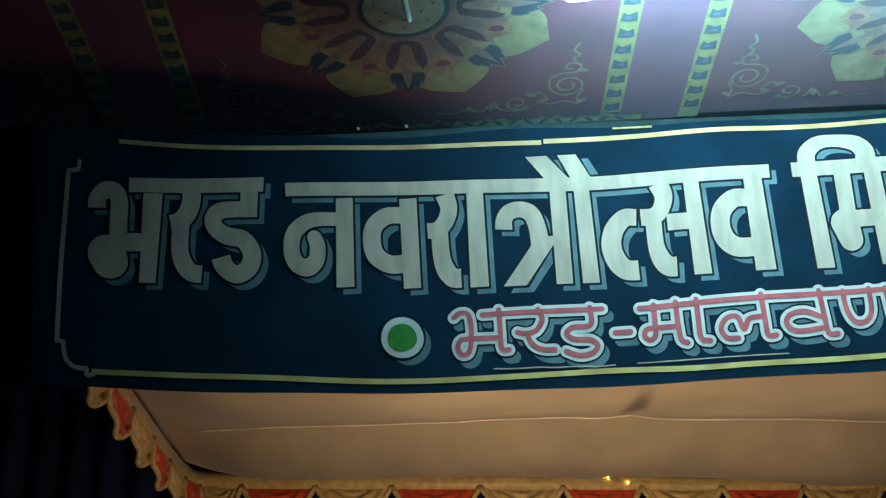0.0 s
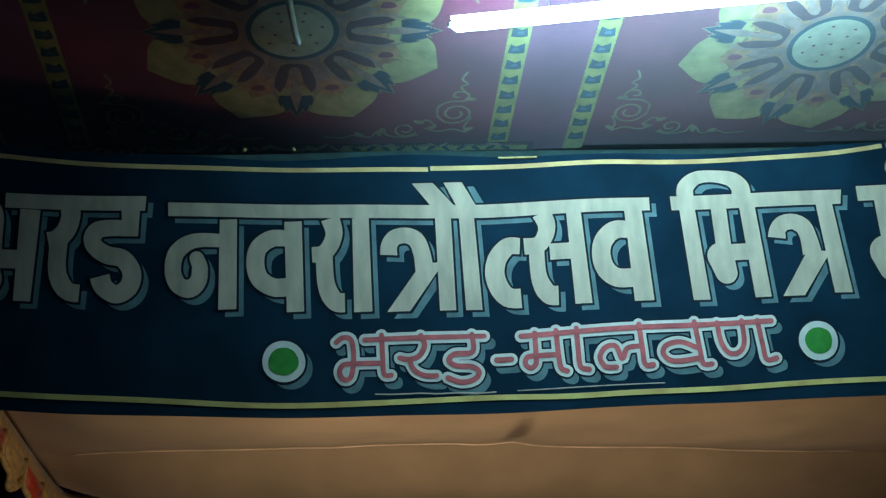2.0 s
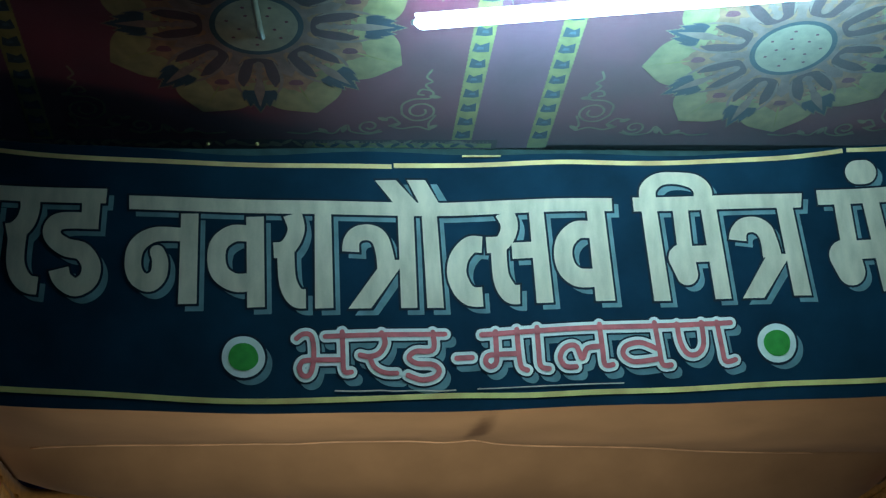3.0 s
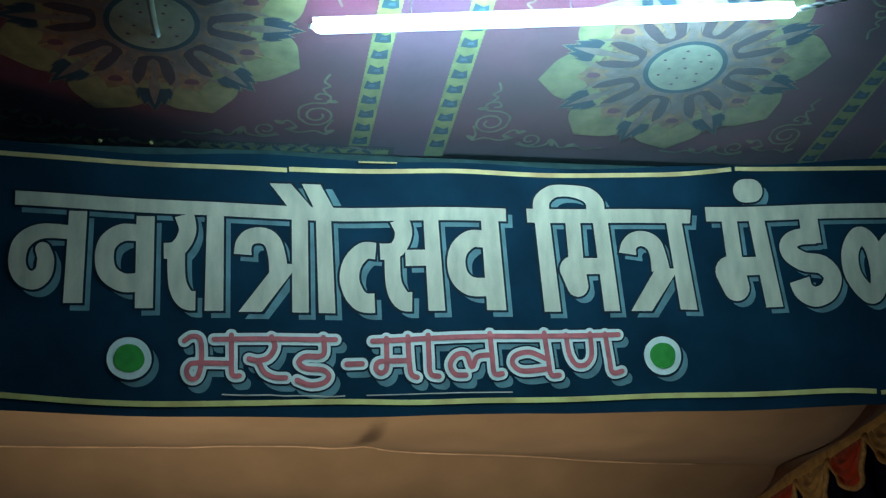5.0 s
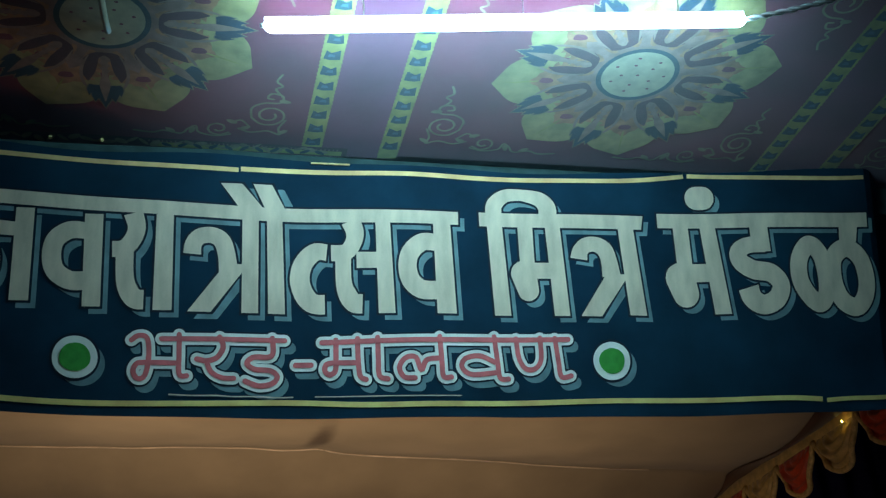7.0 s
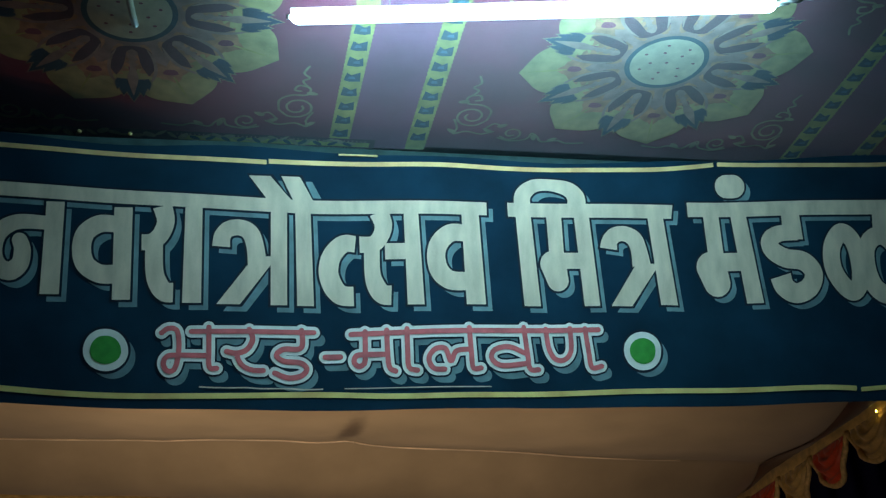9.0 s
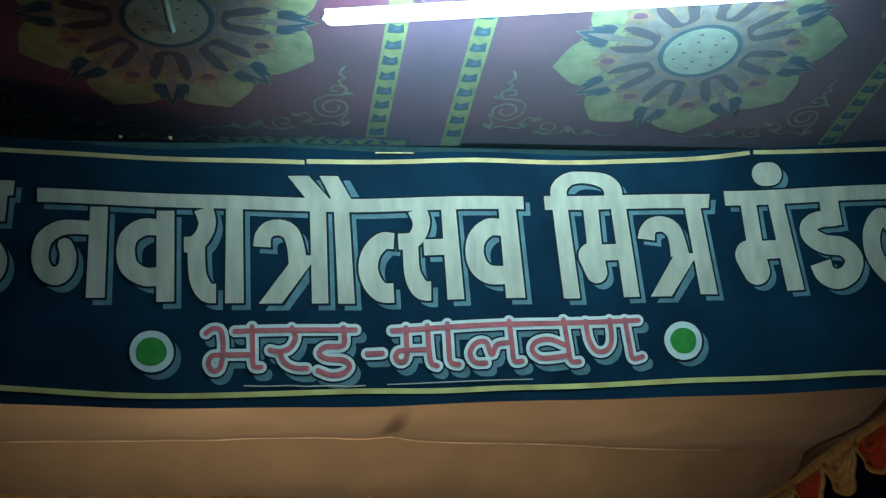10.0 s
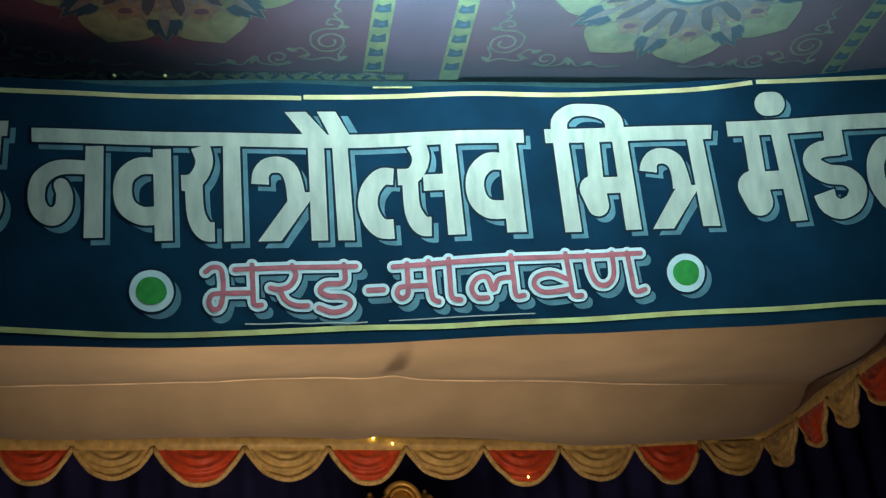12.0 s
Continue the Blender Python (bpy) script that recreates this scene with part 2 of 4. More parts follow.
hanging_curtain("wall_north", (-3.4, 6.1), (4.4, 6.1), 0, 4.0, "dark blue pleated curtain behind the shrine")
hanging_curtain("wall_east", (4.3, 6.1), (4.3, -3.0), 0, 4.0, "dark blue pleated side curtain of the tent", 6)
hanging_curtain("wall_west", (-3.3, -3.0), (-3.3, 6.1), 0, 4.0, "dark blue pleated side curtain of the tent", 6)
hanging_curtain("wall_south", (4.4, -3.0), (-3.4, -3.0), 0, 4.0, "dark blue pleated curtain at the tent entrance", 6)
thing("stage", "low dark stage platform under the shrine", "stage", kind="structure", data=mesh_of("stage", *box((-1.6, 3.3, 0.0), (2.8, 5.9, 0.75)), CURTAIN))

# ---- printed canopy ----
ZC, Y_END = 3.395, 2.868
canopy = thing("ceiling", "maroon printed tent canopy with yellow strips and flower medallions", "canopy", kind="structure")


def canopy_z(x, y):
    """The cloth sags a little between its ties; past the first medallion it is raised to darken the west side."""
    d = 0.02 - x
    rise = 0.26 * (math.sqrt(d * d + 0.06) + d) / 2 - 0.008
    return ZC + rise + 0.004 * math.sin(2.3 * x + 0.4) * math.sin(1.9 * y) - 0.0015 * math.cos(5.1 * x)


def on_canopy(x, y, drop=0.0):
    """Plan metres of the print to the cloth: where it is raised it is widened to match."""
    z = canopy_z(x, y)
    k = (z - 1.505) / (ZC - 1.505)
    return x * k, y * k, z - drop


def flat_print(name, pieces, mat, layer, label=""):
    """Printed shapes that lie on the underside of the canopy."""
    v, f = joined(pieces)
    bm = bmesh.new()
    made = [bm.verts.new((x, y, 0)) for x, y in v]
    for q in f:
        bm.faces.new([made[i] for i in q])
    for _ in range(4):
        far = [e for e in bm.edges if e.calc_length() > 0.032]
        if far:
            bmesh.ops.subdivide_edges(bm, edges=far, cuts=1, use_grid_fill=True)
    bmesh.ops.triangulate(bm, faces=[q for q in bm.faces if len(q.verts) > 4])
    for p in bm.verts:
        p.co = on_canopy(p.co.x, p.co.y, 0.0012 + 0.0002 * layer)
    me = bpy.data.meshes.new(name)
    bm.to_mesh(me)
    bm.free()
    me.materials.append(mat)
    me.polygons.foreach_set("use_smooth", [True] * len(me.polygons))
    return part(name, me, canopy, label)


def grid(x0, x1, y0, y1, nx, ny):
    v = [(x0 + (x1 - x0) * i / nx, y0 + (y1 - y0) * j / ny) for j in range(ny + 1) for i in range(nx + 1)]
    return v, [(j * (nx + 1) + i, j * (nx + 1) + i + 1, (j + 1) * (nx + 1) + i + 1, (j + 1) * (nx + 1) + i) for j in range(ny) for i in range(nx)]


sheet = flat_print("canopy_cloth", [grid(-3.4, 4.4, -3.1, Y_END, 250, 190)], MAROON, -1.5)
sheet.modifiers.new("cloth", "SOLIDIFY").thickness = -0.004
# the canopy cloth is one sheet of maroon with plum bands between pairs of strips
BANDS = [0.567, -0.815, 1.965, -2.20]
for bx in BANDS:
    flat_print("plum_band", [grid(bx - 0.085, bx + 0.085, -3.0, Y_END - 0.01, 3, 60)], PLUM, 1)
    for sx in (bx - 0.112, bx + 0.112):
        flat_print("yellow_strip", [grid(sx - 0.028, sx + 0.028, -3.0, Y_END - 0.012, 1, 60)], STRIP, 2)
        motifs, lights = [], []
        for k in range(26):
            y, s = 2.81 - k * 0.066, 1 if k % 2 else -1
            motifs.append(([(sx - 0.022 * s, y - 0.004), (sx + 0.006 * s, y - 0.001), (sx + 0.022 * s, y - 0.006), (sx + 0.017 * s, y - 0.040), (sx + 0.004 * s, y - 0.030), (sx - 0.019 * s, y - 0.043)], [(0, 1, 4, 5), (1, 2, 3, 4)]))
            lights.append(([(sx - 0.008 * s, y - 0.014), (sx + 0.012 * s, y - 0.013), (sx + 0.009 * s, y - 0.026), (sx - 0.004 * s, y - 0.024)], [(0, 1, 2, 3)]))
        flat_print("strip_motif", motifs, TEAL, 3)
        flat_print("motif_heart", lights, MOTIF, 4)
        teeth = [([(sx + e * 0.028, y), (sx + e * 0.0305, y - 0.006), (sx + e * 0.028, y - 0.012)], [(0, 1, 2)]) for e in (-1, 1) for y in np.arange(2.84, 1.2, -0.0165)]
        flat_print("strip_teeth", teeth, STRIP, 2.5)


def petal(c, a, r0, r1, wide, full=0.6, n=14):
    """A leaf shape from r0 to r1 round c, towards angle a; full is where it is broadest."""
    ax, ay = math.sin(a), math.cos(a)
    v, f = [], []
    p, q = 0.9 * full, 0.9 * (1 - full) + 0.12
    top = (p / (p + q)) ** p * (q / (p + q)) ** q
    for i in range(n + 1):
        t = i / n
        h = max(0.0015, wide * t**p * (1 - t) ** q / top)
        r = r0 + (r1 - r0) * t
        for s in (-1, 1):
            v.append((c[0] + ax * r + ay * s * h, c[1] + ay * r - ax * s * h))
    return v, [(2 * i, 2 * i + 1, 2 * i + 3, 2 * i + 2) for i in range(n)]


def blade(c, a, r0, r1, wide, widths, ragged=0.0, n=26):
    """A shape along angle a with the given half widths (shares of wide) from root to tip, its edge ragged or smooth."""
    ax, ay = math.sin(a), math.cos(a)
    xs = np.linspace(0, 1, len(widths))
    v = []
    for i in range(n + 1):
        t = i / n
        h = wide * float(np.interp(t, xs, widths))
        r = r0 + (r1 - r0) * t
        for s in (-1, 1):
            g = max(0.0008, h * (1 + ragged * math.sin(19 * t * 3.1 + s + 7 * a)))
            v.append((c[0] + ax * r + ay * s * g, c[1] + ay * r - ax * s * g))
    return v, [(2 * i, 2 * i + 1, 2 * i + 3, 2 * i + 2) for i in range(n)]


def flower(cx, cy, spin):
    """A medallion: eight broad petals, blue buds on club stems between them and a dotted disc."""
    c = (cx, cy)
    step = math.pi / 4
    polar = lambda r, a: (cx + r * math.sin(a), cy + r * math.cos(a))
    flat_print("flower_ground", [disc(c, 0.215, 0.215, 48)], PINK, 1)
    ogee = (0.20, 0.36, 0.52, 0.66, 0.78, 0.88, 0.95, 1.0, 1.0, 0.93, 0.74, 0.38, 0.0)
    for k in range(8):
        a, b = spin + (k + 0.5) * step, spin + k * step
        flat_print("petal", [blade(c, a, 0.13, 0.398, 0.104, ogee)], PETAL, 2 + 0.3 * (k % 2))
        flat_print("petal_heart", [blade(c, a, 0.10, 0.300, 0.074, (0.25, 0.4, 0.62, 0.85, 1.0, 0.98, 0.75, 0.3, 0.0), 0.16)], HEART, 3)
        flat_print("petal_vein", [blade(c, a, 0.27, 0.375, 0.003, (0.6, 1, 0.8, 0.5, 0.0))], STRIP, 3.4)
        flat_print("petal_spot", [disc(polar(0.250, a), 0.019, 0.014, 14, 0.15)], MAROON, 4)
        flat_print("petal_throat", [blade(c, a, 0.105, 0.222, 0.024, (1.1, 0.75, 0.5, 0.5, 0.7, 1.0, 0.6, 0.0), 0.12)], PINK, 4.8)
        for s in (-1, 1):
            gap = [polar(0.137, b + s * 0.03), polar(0.150, b + s * 0.165), polar(0.182, b + s * 0.205), polar(0.218, b + s * 0.190), polar(0.252, b + s * 0.165)]
            rim = [polar(0.150, b + s * 0.26), polar(0.190, b + s * 0.285), polar(0.232, b + s * 0.255), polar(0.270, b + s * 0.190), polar(0.298, b + s * 0.11)]
            flat_print("petal_gap", [sweep(gap, (0.014, 0.028, 0.040, 0.034, 0.005), "rr")], SHADE, 4.5)
            flat_print("petal_rim", [sweep(rim, (0.003, 0.008, 0.009, 0.008, 0.003), "rr")], STAMEN, 4.9)
        lobes = ((0, 0.366, 0.020), (-0.075, 0.342, 0.015), (0.075, 0.342, 0.015), (-0.13, 0.316, 0.009), (0.13, 0.316, 0.009))
        flat_print("bud_edge", [blade(c, b + o, 0.266, r1 + 0.005, w + 0.004, (0.5, 0.9, 1, 0.8, 0.4, 0.0), 0.2) for o, r1, w in lobes], SCROLL, 5)
        flat_print("blue_bud", [blade(c, b + o, 0.268, r1, w, (0.5, 0.9, 1, 0.8, 0.4, 0.0), 0.2) for o, r1, w in lobes], BUD, 6)
        flat_print("stamen", [sweep([polar(0.152, b), polar(0.18, b), polar(0.225, b), polar(0.266, b), polar(0.335, b)], (0.018, 0.015, 0.015, 0.028, 0.003), "rr")], STAMEN, 7)
    flat_print("disc_halo", [disc(c, 0.126, 0.126, 40)], PINK, 6.5)
    flat_print("disc_ring", [disc(c, 0.114, 0.114, 40)], TEAL, 7)
    flat_print("disc_face", [disc(c, 0.100, 0.100, 40)], DISC, 8)
    dots = [disc((cx + r * math.sin(t), cy + r * math.cos(t)), 0.005, 0.004, 8) for r, n in ((0, 1), (0.045, 5), (0.074, 7)) for t in (spin + 2 * math.pi * i / n for i in range(n))]
    flat_print("disc_dots", dots, MAROON, 9)


flower(-0.11, 2.318, 0.0)
flower(1.285, 2.380, -0.18)
flower(-1.50, 2.318, 0.0)


def curl(x, y, s, up=1):
    """A scroll of vine: a ring with its spiral, a rising tendril, and a trail of smaller rings."""
    at = lambda q, r: (x + s * q, y + up * r)
    ring = lambda q, r, big, turns, a0, d=1: [at(q + big * (1 - 0.75 * k / turns) * math.cos(a0 + d * 0.8 * k), r + big * (1 - 0.75 * k / turns) * math.sin(a0 + d * 0.8 * k)) for k in range(turns)]
    lines = [
        ring(0.0, 0.0, 0.050, 13, 0.3),
        [at(-0.045, 0.02), at(-0.03, 0.06), at(-0.035, 0.09), at(0.0, 0.075), at(0.045, 0.085), at(0.08, 0.07)],
        [at(0.048, 0.015), at(0.05, -0.03), at(0.02, -0.055), at(-0.022, -0.06), at(-0.028, -0.09), at(0.002, -0.10), at(0.012, -0.08), at(-0.004, -0.075)],
        [at(-0.026, -0.09), at(-0.006, -0.12), at(-0.022, -0.135), at(-0.006, -0.155), at(-0.016, -0.185)],
        ring(0.135, 0.075, 0.034, 11, 2.6, -1),
        [at(0.10, 0.10), at(0.14, 0.112), at(0.185, 0.10), at(0.195, 0.07), at(0.215, 0.085), at(0.235, 0.11), at(0.28, 0.10), at(0.31, 0.112), at(0.36, 0.106)],
        [at(0.05, 0.06), at(0.075, 0.03), at(0.10, 0.045)],
    ]
    leaves = [petal(at(q, r), a * s if up > 0 else math.pi - a * s, 0, 0.032, 0.008, 0.5) for q, r, a in ((0.05, 0.06, 1.1), (0.2, 0.075, 0.3), (-0.03, 0.085, -2.2), (-0.02, -0.07, -1.4), (0.085, 0.045, 2.0), (0.25, 0.105, 2.2))]
    return [sweep(l, (0.0068,), "rr") for l in lines], leaves


for bx in BANDS[:3]:
    for s in (-1, 1):
        for y, up in ((2.675, 1), (2.03, -1)):
            lines, leaves = curl(bx + s * 0.245, y, s, up)
            flat_print("vine_scroll", lines, SCROLL, 2)
            flat_print("vine_leaf", leaves, SCROLL, 3)

# edging of the canopy above the banner
flat_print("dark_edging", [grid(-3.3, 0.56, Y_END - 0.052, Y_END - 0.006, 90, 1)], SHADE, 3.2)
flat_print("yellow_edging", [grid(0.02, 0.545, Y_END - 0.034, Y_END - 0.012, 12, 1)], STRIP, 4)
flat_print("edging_leaf", [petal((x, Y_END - 0.03 + 0.008 * math.sin(40 * x)), 1.57 + 0.9 * math.sin(91 * x), -0.016, 0.022, 0.008 + 0.003 * math.sin(57 * x), 0.5) for x in np.arange(-2.4, 0.5, 0.031)], SCROLL, 4.6)
flat_print("edging_motif", [petal((x, Y_END - 0.024), 1.57 + 0.8 * math.sin(77 * x), -0.014, 0.018, 0.007, 0.5) for x in np.arange(0.05, 0.52, 0.043)], TEAL, 5.2)
flat_print("edging_tooth", [([(x, Y_END - 0.036), (x + 0.006, Y_END - 0.036), (x + 0.003, Y_END - 0.046)], [(0, 1, 2)]) for x in np.arange(0.0, 0.54, 0.012)], PINK, 5.2)

# ---- banner ----
LEAN, B_Y, B_Z = 14.425, 2.9120, 2.8
banner = thing("banner", "navy cloth festival banner with hand-painted cream Devanagari lettering", "banner")
banner.matrix_world = pose(0, B_Y, B_Z, 90 + LEAN, 0, 0)


def sag(u):
    d = u - 0.35
    return (0.036 if d < 0 else 0.0205) * d * d


def recede(x):
    """Bends the west end of banner and trim further off, only to darken it."""
    return 1 + 0.022 * max(0.0, 0.1 - x) ** 2


def on_banner(u, v, w):
    """Banner metres to the banner's own axes: it sags in the middle, ripples, and its west end is bent back to darken
    it.
    """
    ripple = 0.004 * math.sin(3.1 * u + 2 * v) + 0.0025 * math.sin(7.3 * u - 3 * v + 1)
    back = -1.6 * max(0.0, u - 2.20) ** 1.2 - 0.5 * max(0.0, -1.13 - u) ** 1.2
    x, y, z = u, v + sag(u) + 0.0015 * math.sin(11 * u), w + ripple + back
    k = recede(u)
    return (x * k, -0.529 + (y + 0.529) * k, 3.143 + (z - 3.143) * k)


def painted(name, pieces, mat, layer, parent, label="", u0=0.0, shift=(0, 0)):
    """Paint on the banner; the pieces are in centimetres."""
    v, f = [], []
    for k, (pv, pf) in enumerate(pieces):
        n = len(v)
        v += [on_banner((x + u0 + shift[0]) / 100, (y + shift[1]) / 100, 0.0011 * layer + 0.00012 * k) for x, y in pv]
        f += [tuple(i + n for i in q) for q in pf]
    return part(name, mesh_of(name, v, f, mat), parent, label)


v, f = grid(-1.31, 2.33, -0.182, 0.532, 130, 26)
cloth = part("cloth", mesh_of("cloth", [on_banner(x, y + (0.006 * math.sin(4 * x) + 0.004 * math.sin(9.7 * x) if y > 0.5 else -0.034 * min(1, max(0, (x - 0.9) / 1.2)) if y < -0.15 else 0), 0) for x, y in v], f, NAVY), banner, "navy blue cotton cloth")
cloth.modifiers.new("hem", "SOLIDIFY").thickness = 0.003
cloth.modifiers["hem"].offset = -1 


# strokes of every letter in centimetres of the banner: first the letter's place along it
def glyph_bha(grow=0.0):
    return -98, [sweep([(0.4, 30.9), (0.5, 33.8), (2.7, 36.0), (5.1, 35.8), (6.4, 33.1), (6.3, 27.7), (6.3, 22.1)], (5.1, 4.6, 4.9, 4.9, 4.8, 4.8, 4.8), "bb", grow),
        sweep([(3.3, 18.2), (4.2, 16.1)], (10.4, 9.8), "rr", grow),
        sweep([(6.6, 21.5), (13.3, 21.8)], (5.1,), "bb", grow),
        bar((13.0, 35.7), (18.3, 35.8), (12.1, 10.5), (16.5, 10.6), grow)]


def glyph_ra(grow=0.0):
    return -77, [sweep([(4.9, 38.0), (5.2, 34.5), (4.1, 30.6), (1.8, 28.0), (-0.5, 27.3)], (5.3, 5.0, 5.0, 5.0, 5.0), "bb", grow),
        sweep([(2.4, 28.6), (2.0, 20.4), (3.1, 16.2), (5.2, 13.9), (7.9, 13.5)], (4.6, 4.6, 4.9, 4.9, 4.8), "bb", grow)]


def glyph_da(grow=0.0):
    return -66, [bar((7.5, 36.7), (12.3, 36.8), (7.6, 29.5), (11.9, 29.6), grow),
        sweep([(2.1, 18.3), (3.2, 15.5), (6.4, 13.6), (9.6, 15.6), (10.4, 19.6), (8.0, 23.3), (3.7, 24.3), (0.5, 26.7), (0.2, 29.5), (2.8, 31.5), (11.5, 31.8)], (5.2, 5.0, 4.9, 4.9, 4.9, 4.9, 4.9, 4.6, 4.6, 4.6, 4.3), "bb", grow)]


def headline_one(grow=0.0):
    return -89, [bar((-0.0, 39.9), (37.0, 40.9), (0.0, 35.8), (36.7, 36.8), grow)]


def glyph_na(grow=0.0):
    return -45, [bar((12.5, 35.0), (17.1, 35.3), (12.0, 10.2), (16.8, 10.5), grow),
        sweep([(13.0, 29.2), (5.6, 28.8), (1.2, 25.6), (0.1, 20.6), (1.4, 16.8), (4.3, 15.6), (6.7, 17.7), (7.2, 21.4), (6.4, 24.0)], (3.7, 4.0, 4.3, 4.3, 4.6, 4.9, 4.4, 4.2, 3.9), "br", grow)]


def glyph_va(grow=0.0):
    return -23, [bar((7.8, 34.9), (12.5, 35.1), (8.1, 9.9), (12.7, 10.1), grow),
        sweep([(8.2, 30.3), (4.2, 30.1), (0.8, 27.4), (-0.1, 23.2), (1.0, 19.0), (4.6, 16.7), (8.6, 16.8)], (4.5, 4.7, 4.7, 4.8, 5.0, 5.0, 5.0), "bb", grow)]


def glyph_ra_narrow(grow=0.0):
    return -8, [sweep([(5.2, 35.8), (6.2, 31.9), (5.2, 28.4), (3.0, 26.0), (0.1, 25.7)], (5.1, 4.6, 4.5, 4.5, 4.3), "bb", grow),
        sweep([(3.3, 26.9), (3.6, 18.6), (4.6, 14.8), (6.4, 12.5), (8.6, 12.3)], (4.6, 4.6, 5.0, 5.2, 5.2), "bb", grow)]


def sign_aa(grow=0.0):
    return 3, [bar((0.2, 35.8), (4.7, 36.0), (-0.0, 9.6), (4.9, 9.7), grow)]


def glyph_tra(grow=0.0):
    return 12, [sweep([(0.8, 25.2), (1.1, 28.1), (2.9, 30.2), (6.1, 30.6), (8.6, 29.1), (9.9, 25.3), (10.5, 20.3)], (4.7, 4.4, 4.4, 4.5, 4.7, 4.7, 5.1), "bb", grow),
        bar((9.7, 22.9), (15.8, 23.1), (-0.1, 9.5), (6.0, 9.6), grow),
        bar((13.9, 36.3), (18.3, 36.4), (14.1, 9.7), (18.5, 9.8), grow)]


def sign_au(grow=0.0):
    return 20, [bar((12.5, 36.4), (16.7, 36.5), (13.2, 9.8), (17.7, 9.8), grow)]


def sign_au_top(grow=0.0):
    return 20, [bar((-0.1, 45.5), (5.7, 45.7), (4.9, 39.0), (11.4, 39.2), grow),
        bar((8.7, 45.8), (13.8, 45.9), (11.9, 39.2), (17.4, 39.3), grow)]


def glyph_ta_half(grow=0.0):
    return 42, [sweep([(7.0, 27.3), (3.7, 27.3), (0.6, 24.0), (-0.4, 19.6), (0.7, 15.6), (2.6, 13.3), (4.5, 12.7), (6.5, 12.7)], (4.6, 4.9, 5.2, 5.4, 5.5, 5.5, 5.4, 5.4), "bb", grow)]


def glyph_sa(grow=0.0):
    return 50, [sweep([(5.7, 36.5), (6.9, 33.2), (6.3, 30.0), (4.2, 27.5), (0.2, 27.2)], (5.4, 5.0, 4.6, 4.6, 4.6), "bb", grow),
        sweep([(3.6, 28.0), (3.7, 19.6), (4.7, 15.7), (6.5, 13.3), (8.9, 13.0)], (4.4, 4.4, 5.1, 5.4, 5.4), "bb", grow),
        sweep([(7.3, 25.4), (13.8, 25.5)], (4.6,), "bb", grow),
        bar((12.7, 36.6), (16.9, 36.6), (13.4, 10.4), (18.1, 10.4), grow)]


def glyph_va_wide(grow=0.0):
    return 72, [bar((7.3, 36.7), (12.3, 36.7), (8.0, 10.5), (13.5, 10.5), grow),
        sweep([(8.2, 30.9), (4.1, 30.9), (0.8, 28.1), (-0.3, 24.2), (0.6, 19.9), (3.6, 17.3), (8.4, 17.1)], (4.9, 5.1, 5.2, 5.2, 5.4, 5.4, 5.2), "bb", grow)]


def headline_two(grow=0.0):
    return -46, [sweep([(-0.2, 37.4), (17.4, 37.8), (32.1, 37.9), (46.9, 37.8), (60.5, 37.5), (71.2, 37.4), (85.2, 37.5), (101.1, 38.0), (117.2, 38.3), (132.7, 38.2)], (3.8,), "bb", grow)]


def sign_i(grow=0.0):
    return 95, [bar((0.1, 36.6), (4.6, 36.6), (1.6, 10.1), (6.4, 10.0), grow),
        sweep([(2.2, 39.3), (2.6, 42.7), (5.8, 45.3), (10.7, 45.6), (16.0, 44.4), (18.4, 41.9), (18.5, 39.2)], (4.9, 4.7, 3.9, 3.5, 4.5, 5.4, 5.5), "bb", grow)]


def glyph_ma(grow=0.0):
    return 104, [bar((0.2, 36.6), (4.7, 36.5), (0.6, 24.7), (5.0, 24.6), grow),
        sweep([(1.6, 22.2), (2.8, 17.4)], (7.7, 6.4), "rr", grow),
        sweep([(4.2, 23.1), (11.3, 23.0)], (4.7,), "bb", grow),
        bar((8.5, 36.5), (13.1, 36.4), (10.4, 9.8), (15.1, 9.7), grow)]


def glyph_tra_slanted(grow=0.0):
    return 122, [sweep([(0.6, 26.4), (1.1, 28.7), (2.9, 30.5), (5.9, 30.8), (8.7, 29.2), (9.9, 26.0), (10.5, 21.3)], (5.3, 4.8, 4.6, 4.6, 5.0, 5.0, 5.7), "bb", grow),
        bar((9.0, 22.0), (16.1, 21.8), (0.5, 9.6), (6.8, 9.4), grow),
        bar((13.2, 36.1), (18.1, 36.0), (15.7, 9.7), (20.9, 9.5), grow)]


def headline_three(grow=0.0):
    return 93, [bar((-0.2, 40.2), (50.4, 39.6), (-0.1, 36.1), (49.7, 35.4), grow)]


def glyph_ma_slanted(grow=0.0):
    return 153, [bar((-0.2, 36.5), (4.7, 36.5), (0.5, 23.3), (5.4, 23.3), grow),
        sweep([(1.2, 20.6), (2.6, 15.9)], (9.4, 8.3), "rr", grow),
        sweep([(3.6, 22.1), (11.9, 22.0)], (5.5,), "bb", grow),
        bar((8.4, 36.5), (13.4, 36.4), (11.4, 9.4), (16.7, 9.3), grow)]


def sign_bindu(grow=0.0):
    return 161, [sweep([(-0.0, 45.2), (2.2, 45.2)], (7.3, 7.3), "rr", grow)]


